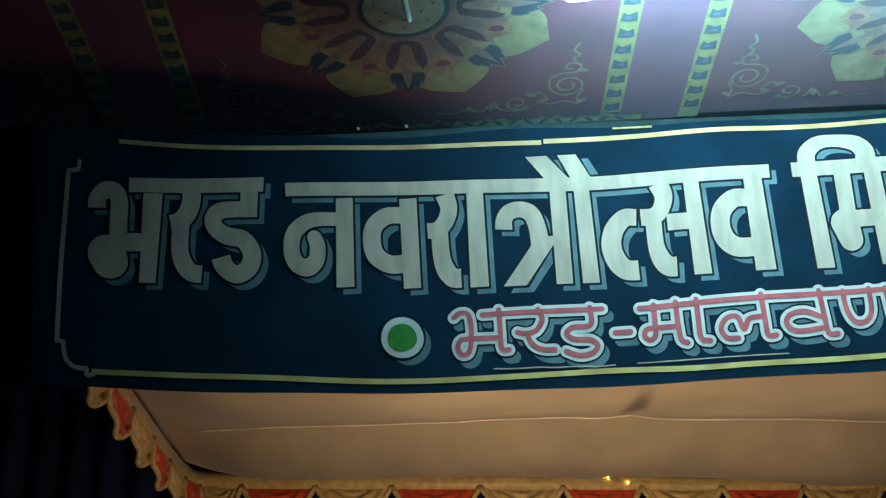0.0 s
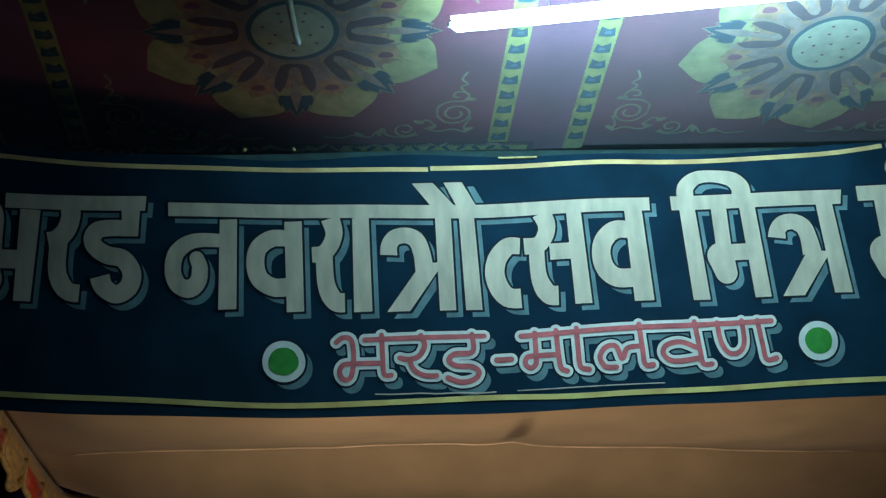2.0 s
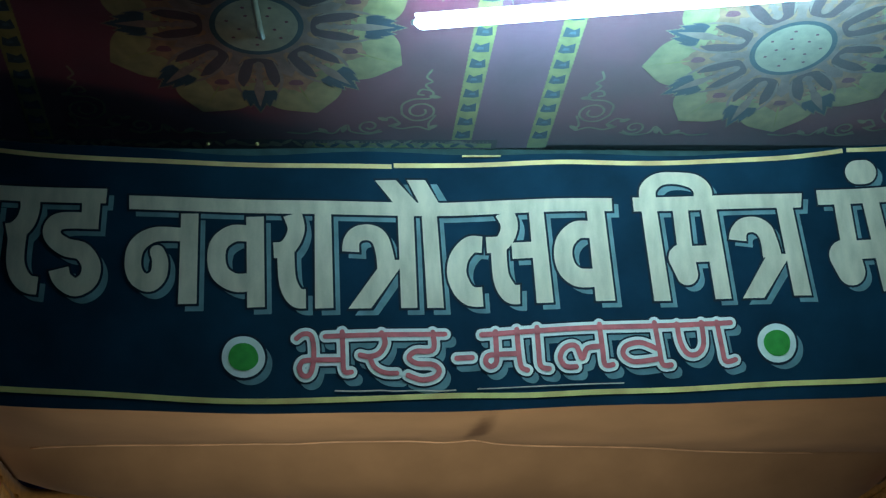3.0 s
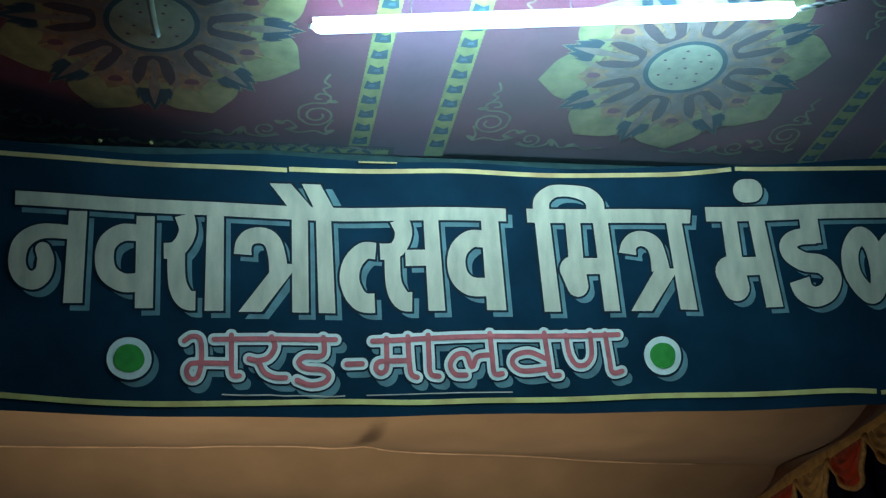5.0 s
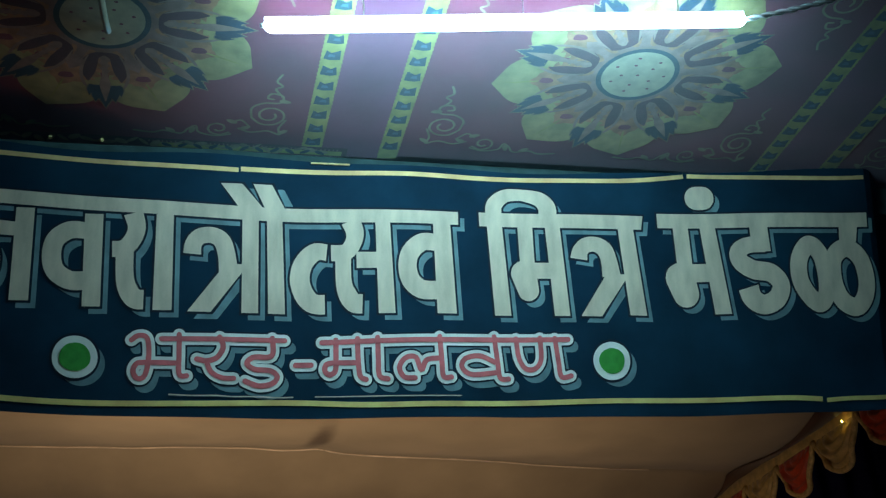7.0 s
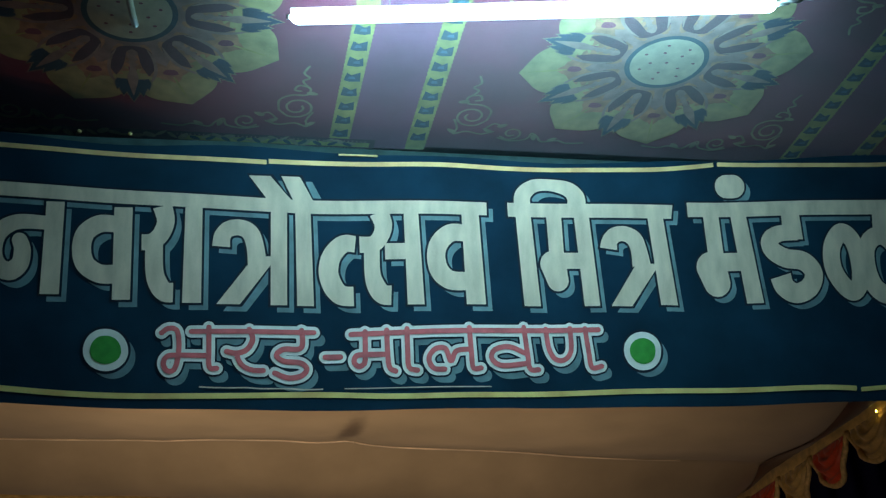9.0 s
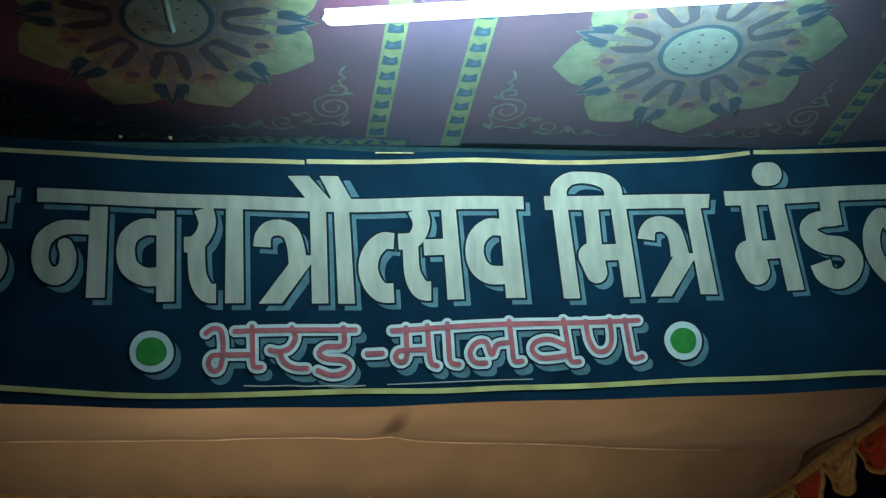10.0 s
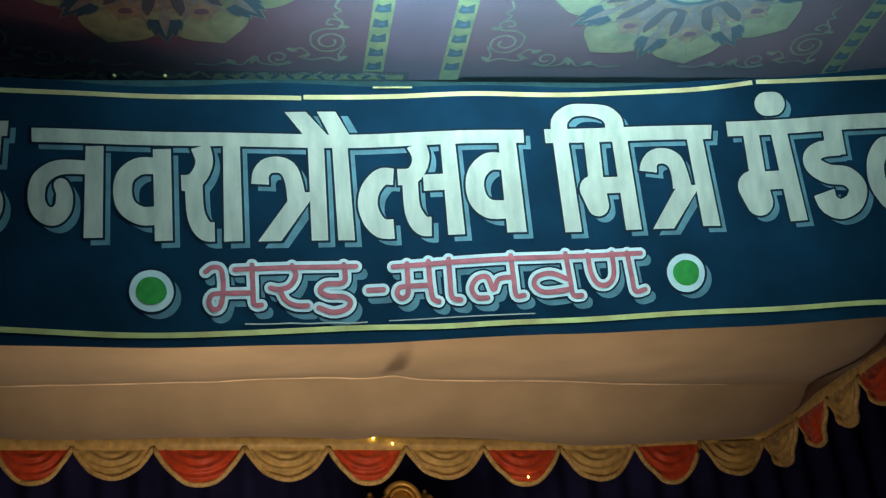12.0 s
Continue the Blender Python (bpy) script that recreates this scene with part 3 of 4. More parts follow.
def glyph_da_slanted(grow=0.0):
    return 173, [bar((4.7, 36.3), (10.6, 36.2), (4.9, 28.0), (11.1, 27.9), grow),
        sweep([(2.8, 17.0), (3.9, 13.6), (7.5, 11.6), (11.8, 13.3), (13.5, 17.5), (10.5, 21.2), (4.9, 22.4), (0.9, 25.1), (0.4, 28.1), (3.6, 30.0), (9.4, 30.0)], (6.7, 6.3, 6.0, 6.0, 5.8, 5.8, 5.8, 5.6, 5.4, 5.0, 4.7), "bb", grow)]


def glyph_lla(grow=0.0):
    return 193, [bar((14.9, 35.8), (21.4, 35.6), (14.6, 30.3), (20.4, 30.2), grow),
        sweep([(3.8, 29.7), (7.4, 26.8), (8.8, 20.5), (8.5, 14.3), (6.1, 11.4), (2.9, 13.5), (0.1, 18.7), (0.3, 25.2)], (5.6,), "oo", grow),
        sweep([(17.9, 28.1), (21.5, 24.4), (22.7, 17.9), (21.4, 12.6), (18.2, 9.9), (13.9, 12.0), (11.6, 17.4), (11.6, 24.0), (14.1, 27.6)], (5.7,), "oo", grow)]


def headline_four(grow=0.0):
    return 148, [bar((-0.1, 40.4), (70.1, 39.5), (0.0, 36.0), (69.9, 34.9), grow)]


def small_bha(grow=0.0):
    return -2, [sweep([(-0.0, 1.5), (1.7, 2.7), (3.8, 2.3), (4.5, -0.8), (4.3, -5.3), (3.4, -8.1), (1.7, -8.4), (0.7, -6.6), (1.4, -4.8), (3.4, -4.3), (11.8, -4.3)], (0.1,), "rr", grow),
        sweep([(12.1, 3.2), (12.2, -2.3), (12.4, -7.2), (14.3, -7.6)], (0.1,), "rr", grow)]


def small_ra(grow=0.0):
    return 15, [sweep([(5.6, 2.9), (6.5, 0.3), (5.0, -2.5), (2.3, -3.5), (-0.2, -3.1)], (0.2,), "rr", grow),
        sweep([(2.2, -3.5), (3.6, -6.4), (6.3, -7.8), (9.4, -7.9)], (0.1,), "rr", grow)]


def small_da(grow=0.0):
    return 27, [sweep([(7.4, 3.1), (7.3, -1.6), (2.6, -2.1), (0.8, -3.8), (2.8, -5.3), (7.0, -5.6), (8.8, -7.1), (7.5, -9.0), (4.0, -9.7), (0.4, -8.5)], (0.2,), "rr", grow)]


def small_headline_one(grow=0.0):
    return 6, [sweep([(-0.4, 2.0), (15.5, 2.4), (31.7, 2.6)], (0.1,), "rr", grow)]


def small_dash(grow=0.0):
    return 41, [sweep([(-0.3, -4.0), (3.8, -3.9)], (0.2,), "rr", grow)]


def small_ma(grow=0.0):
    return 48, [sweep([(3.5, 2.9), (3.5, -2.5), (3.3, -5.5), (1.8, -6.5), (0.5, -5.4), (1.0, -3.7), (3.3, -3.3), (9.6, -3.3)], (0.2,), "rr", grow),
        sweep([(9.4, 3.3), (9.6, -3.0), (10.1, -6.9), (11.7, -7.9)], (0.2,), "rr", grow)]


def small_aa(grow=0.0):
    return 63, [sweep([(-0.0, 3.6), (0.1, -2.4), (0.4, -6.9), (2.7, -7.8)], (0.2,), "rr", grow)]


def small_la(grow=0.0):
    return 69, [sweep([(4.2, -7.6), (1.2, -7.3), (-0.1, -4.7), (1.6, -2.1), (4.5, -1.9), (6.0, -5.4), (7.6, -2.6), (11.5, -2.1)], (0.2,), "rr", grow),
        sweep([(11.4, 3.9), (11.8, -2.9), (12.2, -7.2), (14.4, -7.3)], (0.2,), "rr", grow)]


def small_va(grow=0.0):
    return 86, [sweep([(10.0, -3.2), (5.6, -1.4), (1.5, -2.2), (0.5, -4.6), (3.3, -6.6), (10.2, -6.1)], (0.2,), "rr", grow),
        sweep([(10.0, 4.0), (10.8, -3.6), (11.4, -7.6), (13.8, -7.9)], (0.2,), "rr", grow)]


def small_nna(grow=0.0):
    return 102, [sweep([(0.4, 3.4), (1.0, -1.8), (2.8, -5.0), (5.7, -5.2), (7.6, -2.5), (7.5, 3.5)], (0.2,), "rr", grow),
        sweep([(12.0, 3.3), (12.8, -3.6), (13.5, -7.7), (16.4, -7.5)], (0.2,), "rr", grow)]


def small_headline_two(grow=0.0):
    return 48, [sweep([(-0.3, 2.2), (32.8, 3.1), (70.0, 2.9)], (0.2,), "rr", grow)]


def paint_letter(name, glyph, label=""):
    u0, strokes = glyph()
    face = painted(name, strokes, WHITE_PAINT, 3, banner, label, u0)
    u0, strokes = glyph(0.62)
    painted("dark_outline", strokes, NAVY_PAINT, 2, face, "", u0)
    u0, strokes = glyph(0.05)
    painted("drop_shadow", strokes, BLUE_PAINT, 1, face, "pale blue painted drop shadow", u0, (3.3, -1.2) if glyph is sign_au_top else (1.8, -1.8))


def paint_small(name, glyph, label=""):
    u0, strokes = glyph(1.56)
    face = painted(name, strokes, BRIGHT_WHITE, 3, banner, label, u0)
    u0, strokes = glyph(0.62)
    painted("red_core", strokes, RED_PAINT, 4.5, face, "faded red inner stroke", u0)
    u0, strokes = glyph(2.05)
    painted("dark_outline", strokes, NAVY_PAINT, 2, face, "", u0)
    u0, strokes = glyph(1.56)
    painted("drop_shadow", strokes, BLUE_PAINT, 1, face, "pale blue painted drop shadow", u0, (1.45, -2.0))


for glyph in (glyph_bha, glyph_ra, glyph_da, glyph_na, glyph_va, glyph_ra_narrow, sign_aa, glyph_tra, sign_au, sign_au_top, glyph_ta_half, glyph_sa, glyph_va_wide, sign_i, glyph_ma, glyph_tra_slanted, glyph_ma_slanted, sign_bindu, glyph_da_slanted, glyph_lla):
    paint_letter("letter", glyph)
for glyph in (headline_one, headline_two, headline_three, headline_four):
    paint_letter("headline_stroke", glyph)
for glyph in (small_bha, small_ra, small_da, small_ma, small_aa, small_la, small_va, small_nna):
    paint_small("small_letter", glyph)
for glyph in (small_headline_one, small_headline_two):
    paint_small("small_headline_stroke", glyph)
paint_small("hyphen", small_dash)

for u, v in ((-15.9, -3.35), (131.1, -3.55)):
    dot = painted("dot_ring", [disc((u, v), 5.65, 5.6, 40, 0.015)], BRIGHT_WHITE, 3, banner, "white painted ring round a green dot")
    painted("green_dot", [disc((u, v), 3.9, 3.8, 36, 0.03)], GREEN_PAINT, 4.5, dot, "green painted dot")
    painted("dark_outline", [disc((u, v), 6.3, 6.25, 40)], NAVY_PAINT, 2, dot)
    painted("drop_shadow", [disc((u, v), 5.75, 5.7, 40)], BLUE_PAINT, 1, dot, "", 0, (1.8, -1.7))


def border(name, pts, w, mat, label=""):
    painted(name, [sweep(pts, (w,), "bb")], mat, 3, banner, label)


for pts, w in (
    ([(-92, 50.3), (-86, 50.1), (-68, 49.5), (-50, 49.3), (-28, 49.6), (-7, 49.7), (24.6, 49.6)], 1.3),
    ([(25.2, 49.9), (50, 50.4), (73, 51.0), (92, 50.5), (110, 50.2), (137, 50.4), (157.4, 52.1)], 1.35),
    ([(158.6, 52.2), (185, 51.2), (208, 50.9), (218.5, 51.0)], 1.3),
    ([(-98, -14.2), (-63, -14.0), (-26, -15.0), (10, -14.8), (39, -14.0), (62, -14.7), (85, -14.6), (134, -15.0), (170, -16.0), (187, -16.6), (196.8, -17.4)], 1.45),
    ([(198.2, -17.8), (206, -17.6), (215, -17.9), (231, -18.4)], 1.3),
):
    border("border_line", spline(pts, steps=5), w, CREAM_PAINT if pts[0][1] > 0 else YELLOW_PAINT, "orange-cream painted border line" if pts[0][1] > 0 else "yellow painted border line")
border("border_line", [(-105.7, 41), (-106.2, 30), (-107, 15), (-107.5, -6)], 1.3, WHITE_PAINT, "faded white painted border line")
border("border_line", [(-106, 41.2), (-102.8, 41.6)], 1.2, WHITE_PAINT)
border("border_line", [(-102.9, 41.4), (-102.6, 44.5)], 1.0, WHITE_PAINT)
border("border_line", [(-108, -6.2), (-105.4, -6.6)], 1.2, WHITE_PAINT)
border("border_line", [(-105.8, -6.4), (-105.0, -11.0), (-102.4, -13.2), (-99.2, -13.4)], 1.2, WHITE_PAINT)
border("border_line", [(-99.4, -13.2), (-99.2, -15.2), (-97, -14.6)], 1.2, WHITE_PAINT)
painted("white_line", [sweep([(x, -12.6 + 0.1 * math.sin(x)) for x in range(8, 44, 4)], (0.35,), "rr"), sweep([(x, -12.4) for x in range(46, 88, 4)], (0.3,), "rr")], WHITE_PAINT, 4.5, banner, "thin white line near the lower edge")

# cross rail that the banner is tied to, and its ties
rail = thing("cross_rail", "dark painted bamboo rail behind the top of the banner", "rail")
run = [(x * recede(x), 2.905 * recede(x), 1.505 + 1.845 * recede(x)) for x in np.linspace(-2.6, 4.2, 24)]
part("pole", mesh_of("pole", *pipe(run, 0.024, 12), BROWN, True), rail)
clip = [on_banner(u, v, w) for u in (0.445, 0.555) for v in (0.5268, 0.5315) for w in (0.003, 0.007)]
part("top_clip", mesh_of("top_clip", clip, box((0, 0, 0), (1, 1, 1))[1], PIPING), banner, "short bright metal clip")
for x in (-0.26, -0.124):
    part("pin", mesh_of("pin", *lathe([(0.001, -0.005), (0.006, -0.003), (0.006, 0.003), (0.002, 0.006)], 10, on_canopy(x, 2.832, 0.008)), PIPING, True), canopy, "pale cloth pin")
strip = []
for x in np.linspace(-2.6, 4.3, 60):
    k = recede(x)
    for y, z in ((2.862, 3.29), (2.862, 3.394), (2.868, 3.394), (2.868, 3.29)):
        strip.append((x * k, y * k, 1.505 + (z - 1.505) * k + 0.003 * math.sin(7 * x)))
thing("trim", "grey-green cloth strip above the banner", "trim", kind="structure", data=mesh_of("trim", strip, [(4 * i + a, 4 * i + 4 + a, 4 * i + 4 + (a + 1) % 4, 4 * i + (a + 1) % 4) for i in range(59) for a in range(4)], GREEN_TRIM))

# ---- tube light ----
TL, TR = Vector((0.259, 2.160, 3.281)), Vector((1.396, 1.996, 3.281))
tube_light = thing("tube_light", "glowing cold white tube light tied under the canopy", "lamp")
ax = (TR - TL).normalized()
up = Vector((0, 0, 1))
part("tube", mesh_of("tube", *pipe([TL, TL + ax * 0.006, TL + ax * 0.016, TL + ax * 0.6, TR - ax * 0.016, TR - ax * 0.006, TR], [0.006, 0.0135, 0.0180, 0.0180, 0.0180, 0.0135, 0.006], 16), TUBE, True), tube_light, "glowing white tube")
part("batten", mesh_of("batten", *joined([pipe([TL + up * 0.021, TR + up * 0.021], 0.006, 4)]), PLASTIC), tube_light, "white batten body")
for e, s in ((TL, 1), (TR, -1)):
    part("end_cap", mesh_of("end_cap", *pipe([e - ax * s * 0.010, e + ax * s * 0.001], 0.006, 12), PLASTIC, True), tube_light)
for t in (0.2, 0.53, 0.86):
    p = TL + (TR - TL) * t
    part("tie_wire", mesh_of("tie_wire", *pipe([p + up * 0.02, p + up * 0.06 + ax * 0.003, p + up * 0.112 - ax * 0.004], 0.002, 6), STEEL), tube_light)

cable = thing("cable", "twisted white supply cable of the tube light", "cable")
for ph in (0, math.pi):
    run = []
    for k in range(90):
        t = k / 89
        p = TR + Vector((0.46 * t, -0.13 * t - 0.03 * math.sin(math.pi * t), 0.109 * t - 0.035 * math.sin(math.pi * t)))
        run.append(p + Vector((0, 0.004 * math.cos(26 * t * 2 + ph), 0.004 * math.sin(52 * t + ph))))
    part("strand", mesh_of("strand", *pipe(run, 0.004, 6), PLASTIC, True), cable)
cord = thing("cord", "pale cotton cord running under the canopy", "cord")
part("strand", mesh_of("strand", *pipe([on_canopy(x, y, q) for x, y, q in ((-0.098, 2.352, 0.012), (-0.104, 2.29, 0.024), (-0.112, 2.2, 0.026), (-0.15, 1.6, 0.028), (-0.2, 0.6, 0.028))], 0.0085, 10), DISC, True), cord)

# ---- shrine ceiling ----
X0, X1, YB0, YB1 = -1.14, 2.42, 2.86, 4.87


def edge_z(x):
    return 2.934 - 0.053 * x + 0.035 * min(1.0, max(0.0, (x - 1.5) / 0.7))


def seam_y(x):
    return 4.195 + 0.12 * ((x - 0.75) / 1.5) ** 2 - 0.028 * math.exp(-(((x - 0.56) / 0.2) ** 2))


def tan_z(x, y):
    s = seam_y(x)
    t = (y - YB0) / (s - YB0) if y < s else (y - s) / (YB1 - s)
    t = min(1, max(0, t))
    billow = -0.14 * math.sin(math.pi * t) if y < s else -(0.10 + 0.035 * min(1.0, max(0.0, (x - 0.85) / 0.6))) * math.sin(math.pi * t)
    side = min(1.0, max(0.0, (X1 - x) / 0.3), max(0.0, (x - X0) / 0.4))
    billow *= side * (2 - side)
    pucker = 0.01 * math.exp(-(((x - 0.57) / 0.045) ** 2) - ((y - 3.95) / 0.05) ** 2) + 0.004 * math.sin(6 * x + 3 * y)
    pucker += 0.008 * math.exp(-(((x - 0.64) / 0.045) ** 2)) - 0.007 * math.exp(-(((x - 0.50) / 0.07) ** 2)) - 0.004 * math.exp(-(((x + 0.02) / 0.09) ** 2))
    return edge_z(x) + 0.062 + billow + pucker + 0.085 * max(0.0, (y - 4.71) / 0.16) ** 2


n_x, n_y = 90, 60
half = n_y // 2
v = []
for j in range(n_y + 1):
    for i in range(n_x + 1):
        x = X0 + (X1 - X0) * i / n_x
        s = seam_y(x)
        v.append((x, YB0 + (s - YB0) * j / half if j <= half else s + (YB1 - s) * (j - half) / (n_y - half)))
v = [(x, max(y, B_Y + 0.03 - math.tan(radians(LEAN)) * (tan_z(x, y) - B_Z) + 0.08 * max(0.0, 0.1 - x) ** 2), tan_z(x, y)) for x, y in v]
f = [(j * (n_x + 1) + i, j * (n_x + 1) + i + 1, (j + 1) * (n_x + 1) + i + 1, (j + 1) * (n_x + 1) + i) for j in range(n_y) for i in range(n_x)]
shrine_cloth = thing("shrine_ceiling_cloth", "tan satin ceiling cloth over the shrine, sagging between seams", "cloth")
sheet = part("cloth", mesh_of("cloth", v, f, TAN, True), shrine_cloth)
sheet.modifiers.new("cloth", "SOLIDIFY").thickness = -0.004
for a, b in ((-1.0, 0.66), (0.66, 1.98)):
    part("seam", mesh_of("seam", *pipe([(x, seam_y(x), tan_z(x, seam_y(x)) - 0.003) for x in np.linspace(a, b, 50)], 0.0032, 6), SEAM, True), shrine_cloth, "pale stitched seam")

hem = []
for y in np.linspace(2.95, 4.62, 30):
    inner = 2.395 - 0.185 * (4.62 - y) / 1.1
    for k, x in enumerate(np.linspace(inner, 2.428, 5)):
        hem.append((x, y, tan_z(min(x, X1), y) - 0.0045 - 0.003 * k - 0.0008 * k * math.sin(23 * y + 4 * x)))
band = part("side_band", mesh_of("side_band", hem, [(5 * i + k, 5 * i + k + 1, 5 * i + k + 6, 5 * i + k + 5) for i in range(29) for k in range(4)], BROWN, True), shrine_cloth, "dark brown band along the side")
band.modifiers.new("cloth", "SOLIDIFY").thickness = 0.003

# ---- scalloped frill ----
frill = thing("scalloped_frill", "cream and orange scalloped satin frill round the shrine ceiling", "frill")


def scallop(a, b, drop, mat, za, zb):
    """One gathered half-round flap hung between two points of the frill's line."""
    a, b = Vector((a[0], a[1], za)), Vector((b[0], b[1], zb))
    d = b - a
    out = Vector((d.y, -d.x, 0)).normalized()
    n, m = 22, 18
    v, f = [], []
    for j in range(m + 1):
        for i in range(n + 1):
            s = -1 + 2 * i / n
            depth = drop * (1 - abs(s) ** 2.2)
            t = j / m
            swag = math.sqrt((s * 0.9) ** 2 + (t * depth / drop) ** 2)
            bulge = 0.020 * (1 - s * s) * math.sin(math.pi * min(1, t * 0.9 + 0.1)) + 0.010 * math.sin(27 * swag + 1.1 * s + 9 * a.x) * min(1, 4 * (1 - abs(s)))
            bulge *= min(1, 3 * t)
            p = a + d * (i / n) + Vector((0, 0, -depth * t)) + out * bulge
            v.append(tuple(p))
    for j in range(m):
        f += [(j * (n + 1) + i, (j + 1) * (n + 1) + i, (j + 1) * (n + 1) + i + 1, j * (n + 1) + i + 1) for i in range(n)]
    flap = part("scallop", mesh_of("scallop", v, f, mat, True), frill, "orange-red gathered satin scallop" if mat is ORANGE else "cream gold gathered satin scallop")
    flap.modifiers.new("cloth", "SOLIDIFY").thickness = 0.004
    rim = [Vector(v[m * (n + 1) + i]) + out * 0.003 for i in range(n + 1)]
    part("piping", mesh_of("piping", *pipe(rim, 0.0115, 8), PIPING, True), flap, "ivory piped edge")


xs = [-1.09, -0.911, -0.603, -0.284, 0.086, 0.431, 0.756, 1.091, 1.427, 1.763, 2.069]
for k in range(len(xs) - 1):
    a, b = (xs[k], 4.87), (xs[k + 1], 4.87)
    drop = (0.134 if k % 2 == 0 else 0.154) + 0.012 * max(0.0, xs[k] - 0.4) + 0.005 * math.sin(5 * k)
    scallop(a, b, drop, CREAM if k % 2 == 0 else ORANGE, edge_z(xs[k]), edge_z(xs[k + 1]))
corner = [(2.069, 4.87), (2.365, 4.87), (2.397, 4.575), (2.405, 4.30), (2.415, 4.045), (2.42, 3.76), (2.425, 3.46), (2.43, 3.17), (2.43, 2.94)]
for k in range(len(corner) - 1):
    scallop(corner[k], corner[k + 1], 0.153, CREAM if k in (0, 1, 3, 5, 7) else ORANGE, edge_z(corner[k][0]), edge_z(corner[k + 1][0]))
left = [(-1.14, 3.0), (-1.14, 3.31), (-1.14, 3.62), (-1.14, 3.93), (-1.14, 4.24), (-1.14, 4.52), (-1.13, 4.76), (-1.09, 4.87)]
for k in range(len(left) - 1):
    scallop(left[k], left[k + 1], 0.150, CREAM if k % 2 else ORANGE, edge_z(-1.14), edge_z(-1.14))
line = left + [(x, 4.87) for x in xs[1:-1]] + corner
band = []
for x, y in spline(line, steps=4):
    z = edge_z(x)
    band += [(x, y - 0.006, z - 0.014), (x, y - 0.012, z + 0.026), (x, y + 0.004, z + 0.068 - 0.024 * math.exp(-(((x - 1.45) / 0.5) ** 4)))]
n = len(band) // 3
strip = part("band", mesh_of("band", band, [(3 * i + k, 3 * i + 3 + k, 3 * i + 4 + k, 3 * i + 1 + k) for i in range(n - 1) for k in (0, 1)], CREAM, True), frill, "cream gathered heading band")
strip.modifiers.new("cloth", "SOLIDIFY").thickness = 0.006

lights = thing("fairy_lights", "string of tiny yellow fairy bulbs along the frill", "string lights")
for x, y, z in ((0.62, 4.85, edge_z(0.62) + 0.035), (0.70, 4.845, edge_z(0.70) + 0.010), (1.26, 4.82, edge_z(1.26) - 0.145), (2.405, 3.53, 2.835)):
    part("bulb", mesh_of("bulb", *lathe([(0.001, -0.0045), (0.0032, -0.002), (0.0036, 0.0015), (0.001, 0.005)], 10, (x, y, z)), SPARK, True), lights)
part("wire", mesh_of("wire", *pipe([(0.4, 4.855, edge_z(0.4) + 0.03), (0.62, 4.853, edge_z(0.62) + 0.036), (0.70, 4.848, edge_z(0.70) + 0.011), (1.26, 4.835, edge_z(1.26) - 0.02)], 0.0006, 5), CREAM), lights)

# ---- idol on the stage, its gilded crown just under the frill ----
def fluted(at, r, tall, ribs, n=48):
    """A gilded bud with upright flutes and a small knob on its tip."""
    prof = [(0.55, -0.9), (0.85, -0.6), (1.0, -0.2), (0.98, 0.15), (0.86, 0.5), (0.6, 0.8), (0.30, 0.95), (0.14, 1.0), (0.20, 1.05), (0.16, 1.12), (0.02, 1.18)]
    v = []
    for q, z in prof:
        for i in range(n):
            a = 2 * math.pi * i / n
            w = q * r * (1 + (0.13 * math.cos(ribs * a) if z < 0.9 else 0))
            v.append((at[0] + w * math.cos(a), at[1] + w * math.sin(a), at[2] + z * tall))
    m = len(prof)
    return v, [(k * n + i, k * n + (i + 1) % n, (k + 1) * n + (i + 1) % n, (k + 1) * n + i) for k in range(m - 1) for i in range(n)]


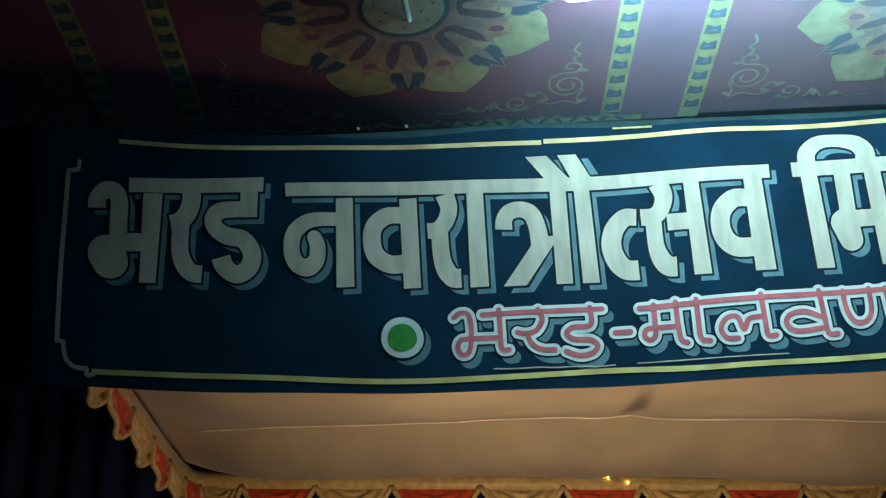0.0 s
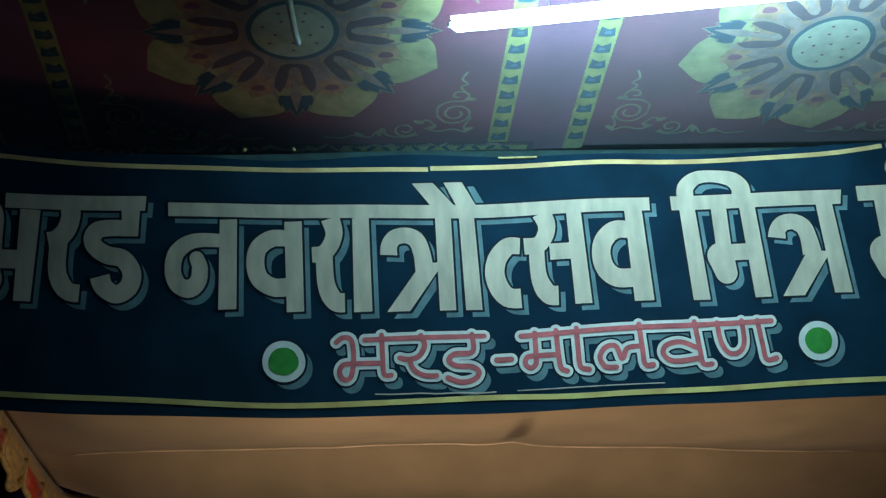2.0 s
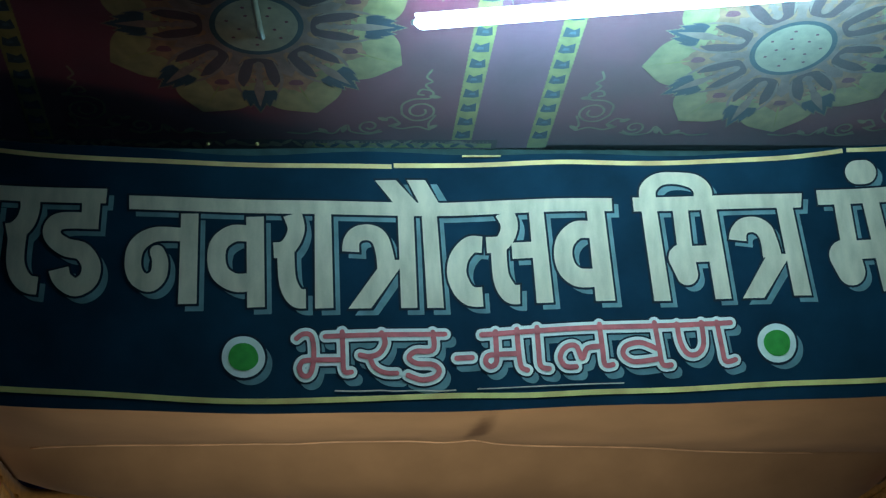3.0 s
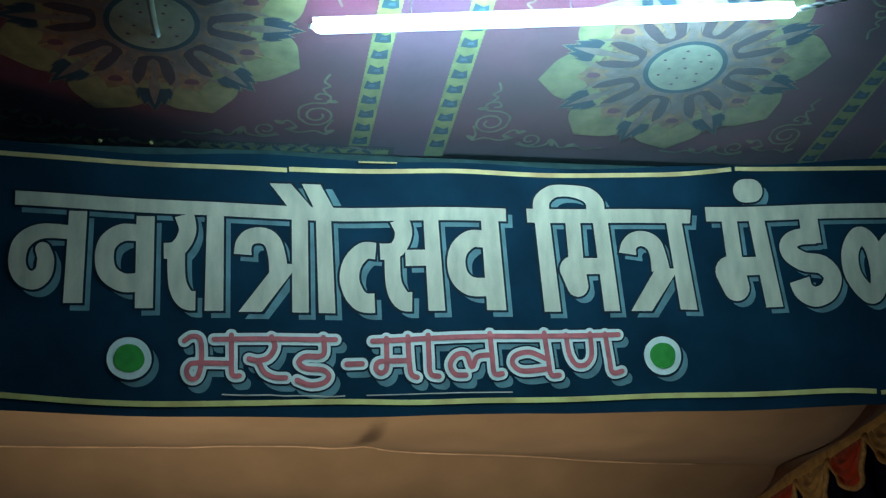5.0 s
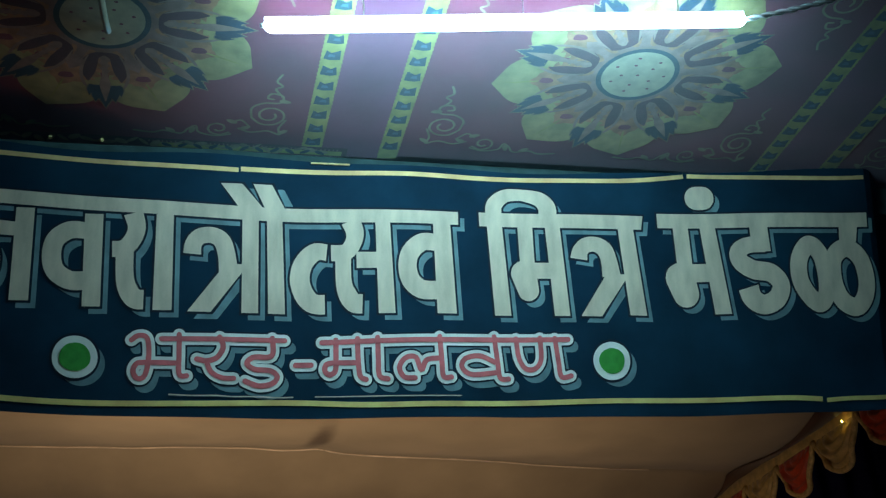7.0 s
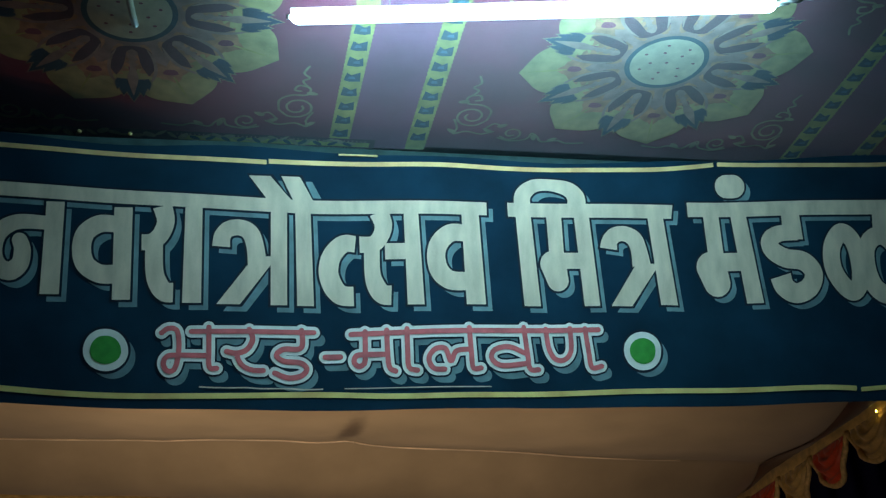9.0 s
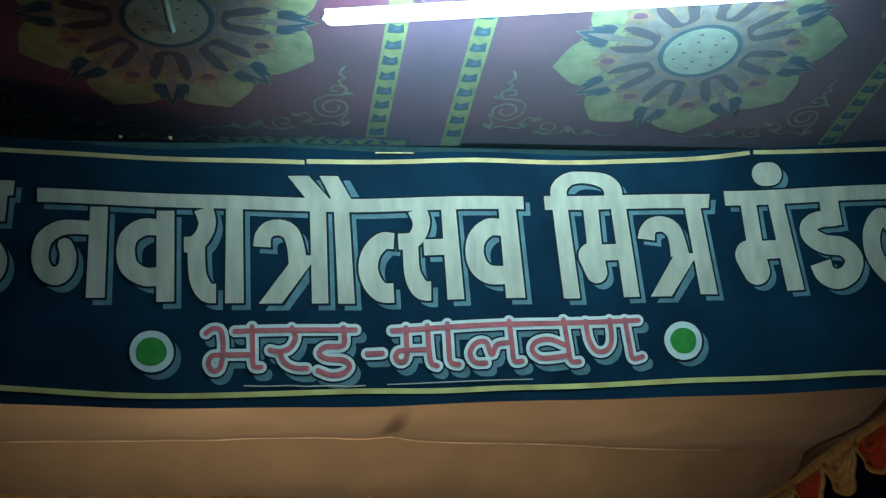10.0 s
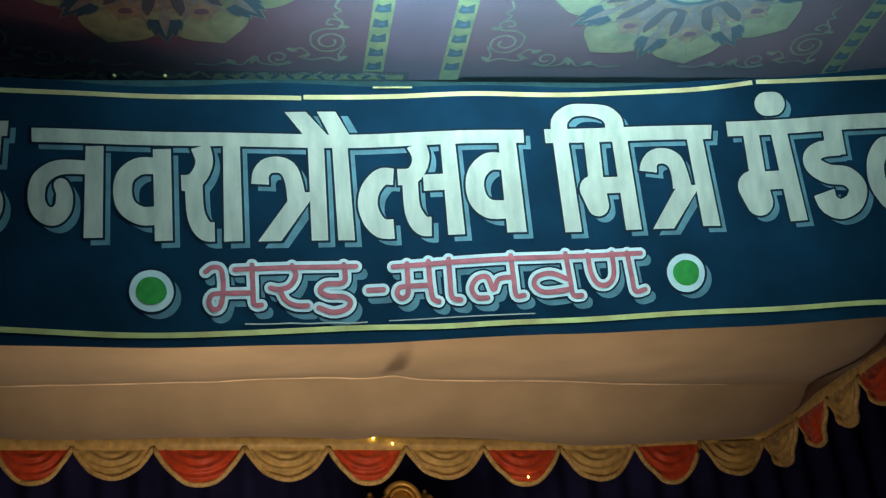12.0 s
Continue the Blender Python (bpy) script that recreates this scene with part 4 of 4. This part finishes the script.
SX, SY = 0.757, 5.2
idol = [lathe([(0.40, 0.75), (0.42, 0.95), (0.30, 1.2), (0.24, 1.6), (0.28, 1.95), (0.12, 2.22), (0.14, 2.36), (0.2, 2.48), (0.22, 2.56), (0.18, 2.62)], 28, (SX, SY, 0))]
for dx, tip, r in ((-0.225, 2.760, 0.050), (-0.125, 2.800, 0.058), (0.0, 2.835, 0.072), (0.120, 2.800, 0.058), (0.225, 2.752, 0.050)):
    idol.append(fluted((SX + dx, SY + 0.02 * abs(dx) * 10, tip - 0.118), r, 0.1, 9))
for r, w, dy in ((0.080, 0.014, -0.085), (0.057, 0.008, -0.095)):
    idol.append(pipe([(SX + r * math.cos(a), SY + dy, 2.712 + 1.15 * r * math.sin(a)) for a in np.linspace(0, 2 * math.pi, 30)], w, 8))
dome = [(SX + r * math.cos(a), SY - 0.085 - 0.035 * (1 - (r / 0.052) ** 2), 2.712 + 1.15 * r * math.sin(a)) for r in (0.052, 0.040, 0.026, 0.012, 0.001) for a in (2 * math.pi * k / 24 for k in range(24))]
idol.append((dome, [(24 * i + k, 24 * i + (k + 1) % 24, 24 * i + 24 + (k + 1) % 24, 24 * i + 24 + k) for i in range(4) for k in range(24)]))
thing("statue", "gilded crowned shrine statue standing on the stage", "statue", data=mesh_of("statue", *joined(idol), GOLD, True))

# paper flame beside the crown
flame = thing("paper_flame", "orange paper flame ornament on a thin stick", "ornament")
part("stick", mesh_of("stick", *pipe([(1.135, 5.17, 0.75), (1.135, 5.16, 2.52)], 0.006, 8), GOLD, True), flame, "thin gilded stick")
for dx, top, lean in ((-0.083, 2.690, -0.035), (0.0, 2.709, 0.004), (0.085, 2.700, 0.030)):
    v, f = [], []
    for k in range(13):
        t = k / 12
        x = 1.135 + dx * (0.35 + 0.65 * t) + lean * math.sin(3.0 * t) * (1 - t)
        z, h = 2.50 + (top - 2.50) * t, 0.044 * (1 - t) ** 0.7 * (0.5 + t) + 0.001
        for q, dy in ((-h, 0.006), (0, -0.008 * (1 - t)), (h, 0.006)):
            v.append((x + q, 5.15 + dy, z))
    f = [(3 * k + i, 3 * k + i + 1, 3 * k + i + 4, 3 * k + i + 3) for k in range(12) for i in (0, 1)]
    part("tongue", mesh_of("tongue", v, f, FLAME, True), flame).modifiers.new("paper", "SOLIDIFY").thickness = 0.003
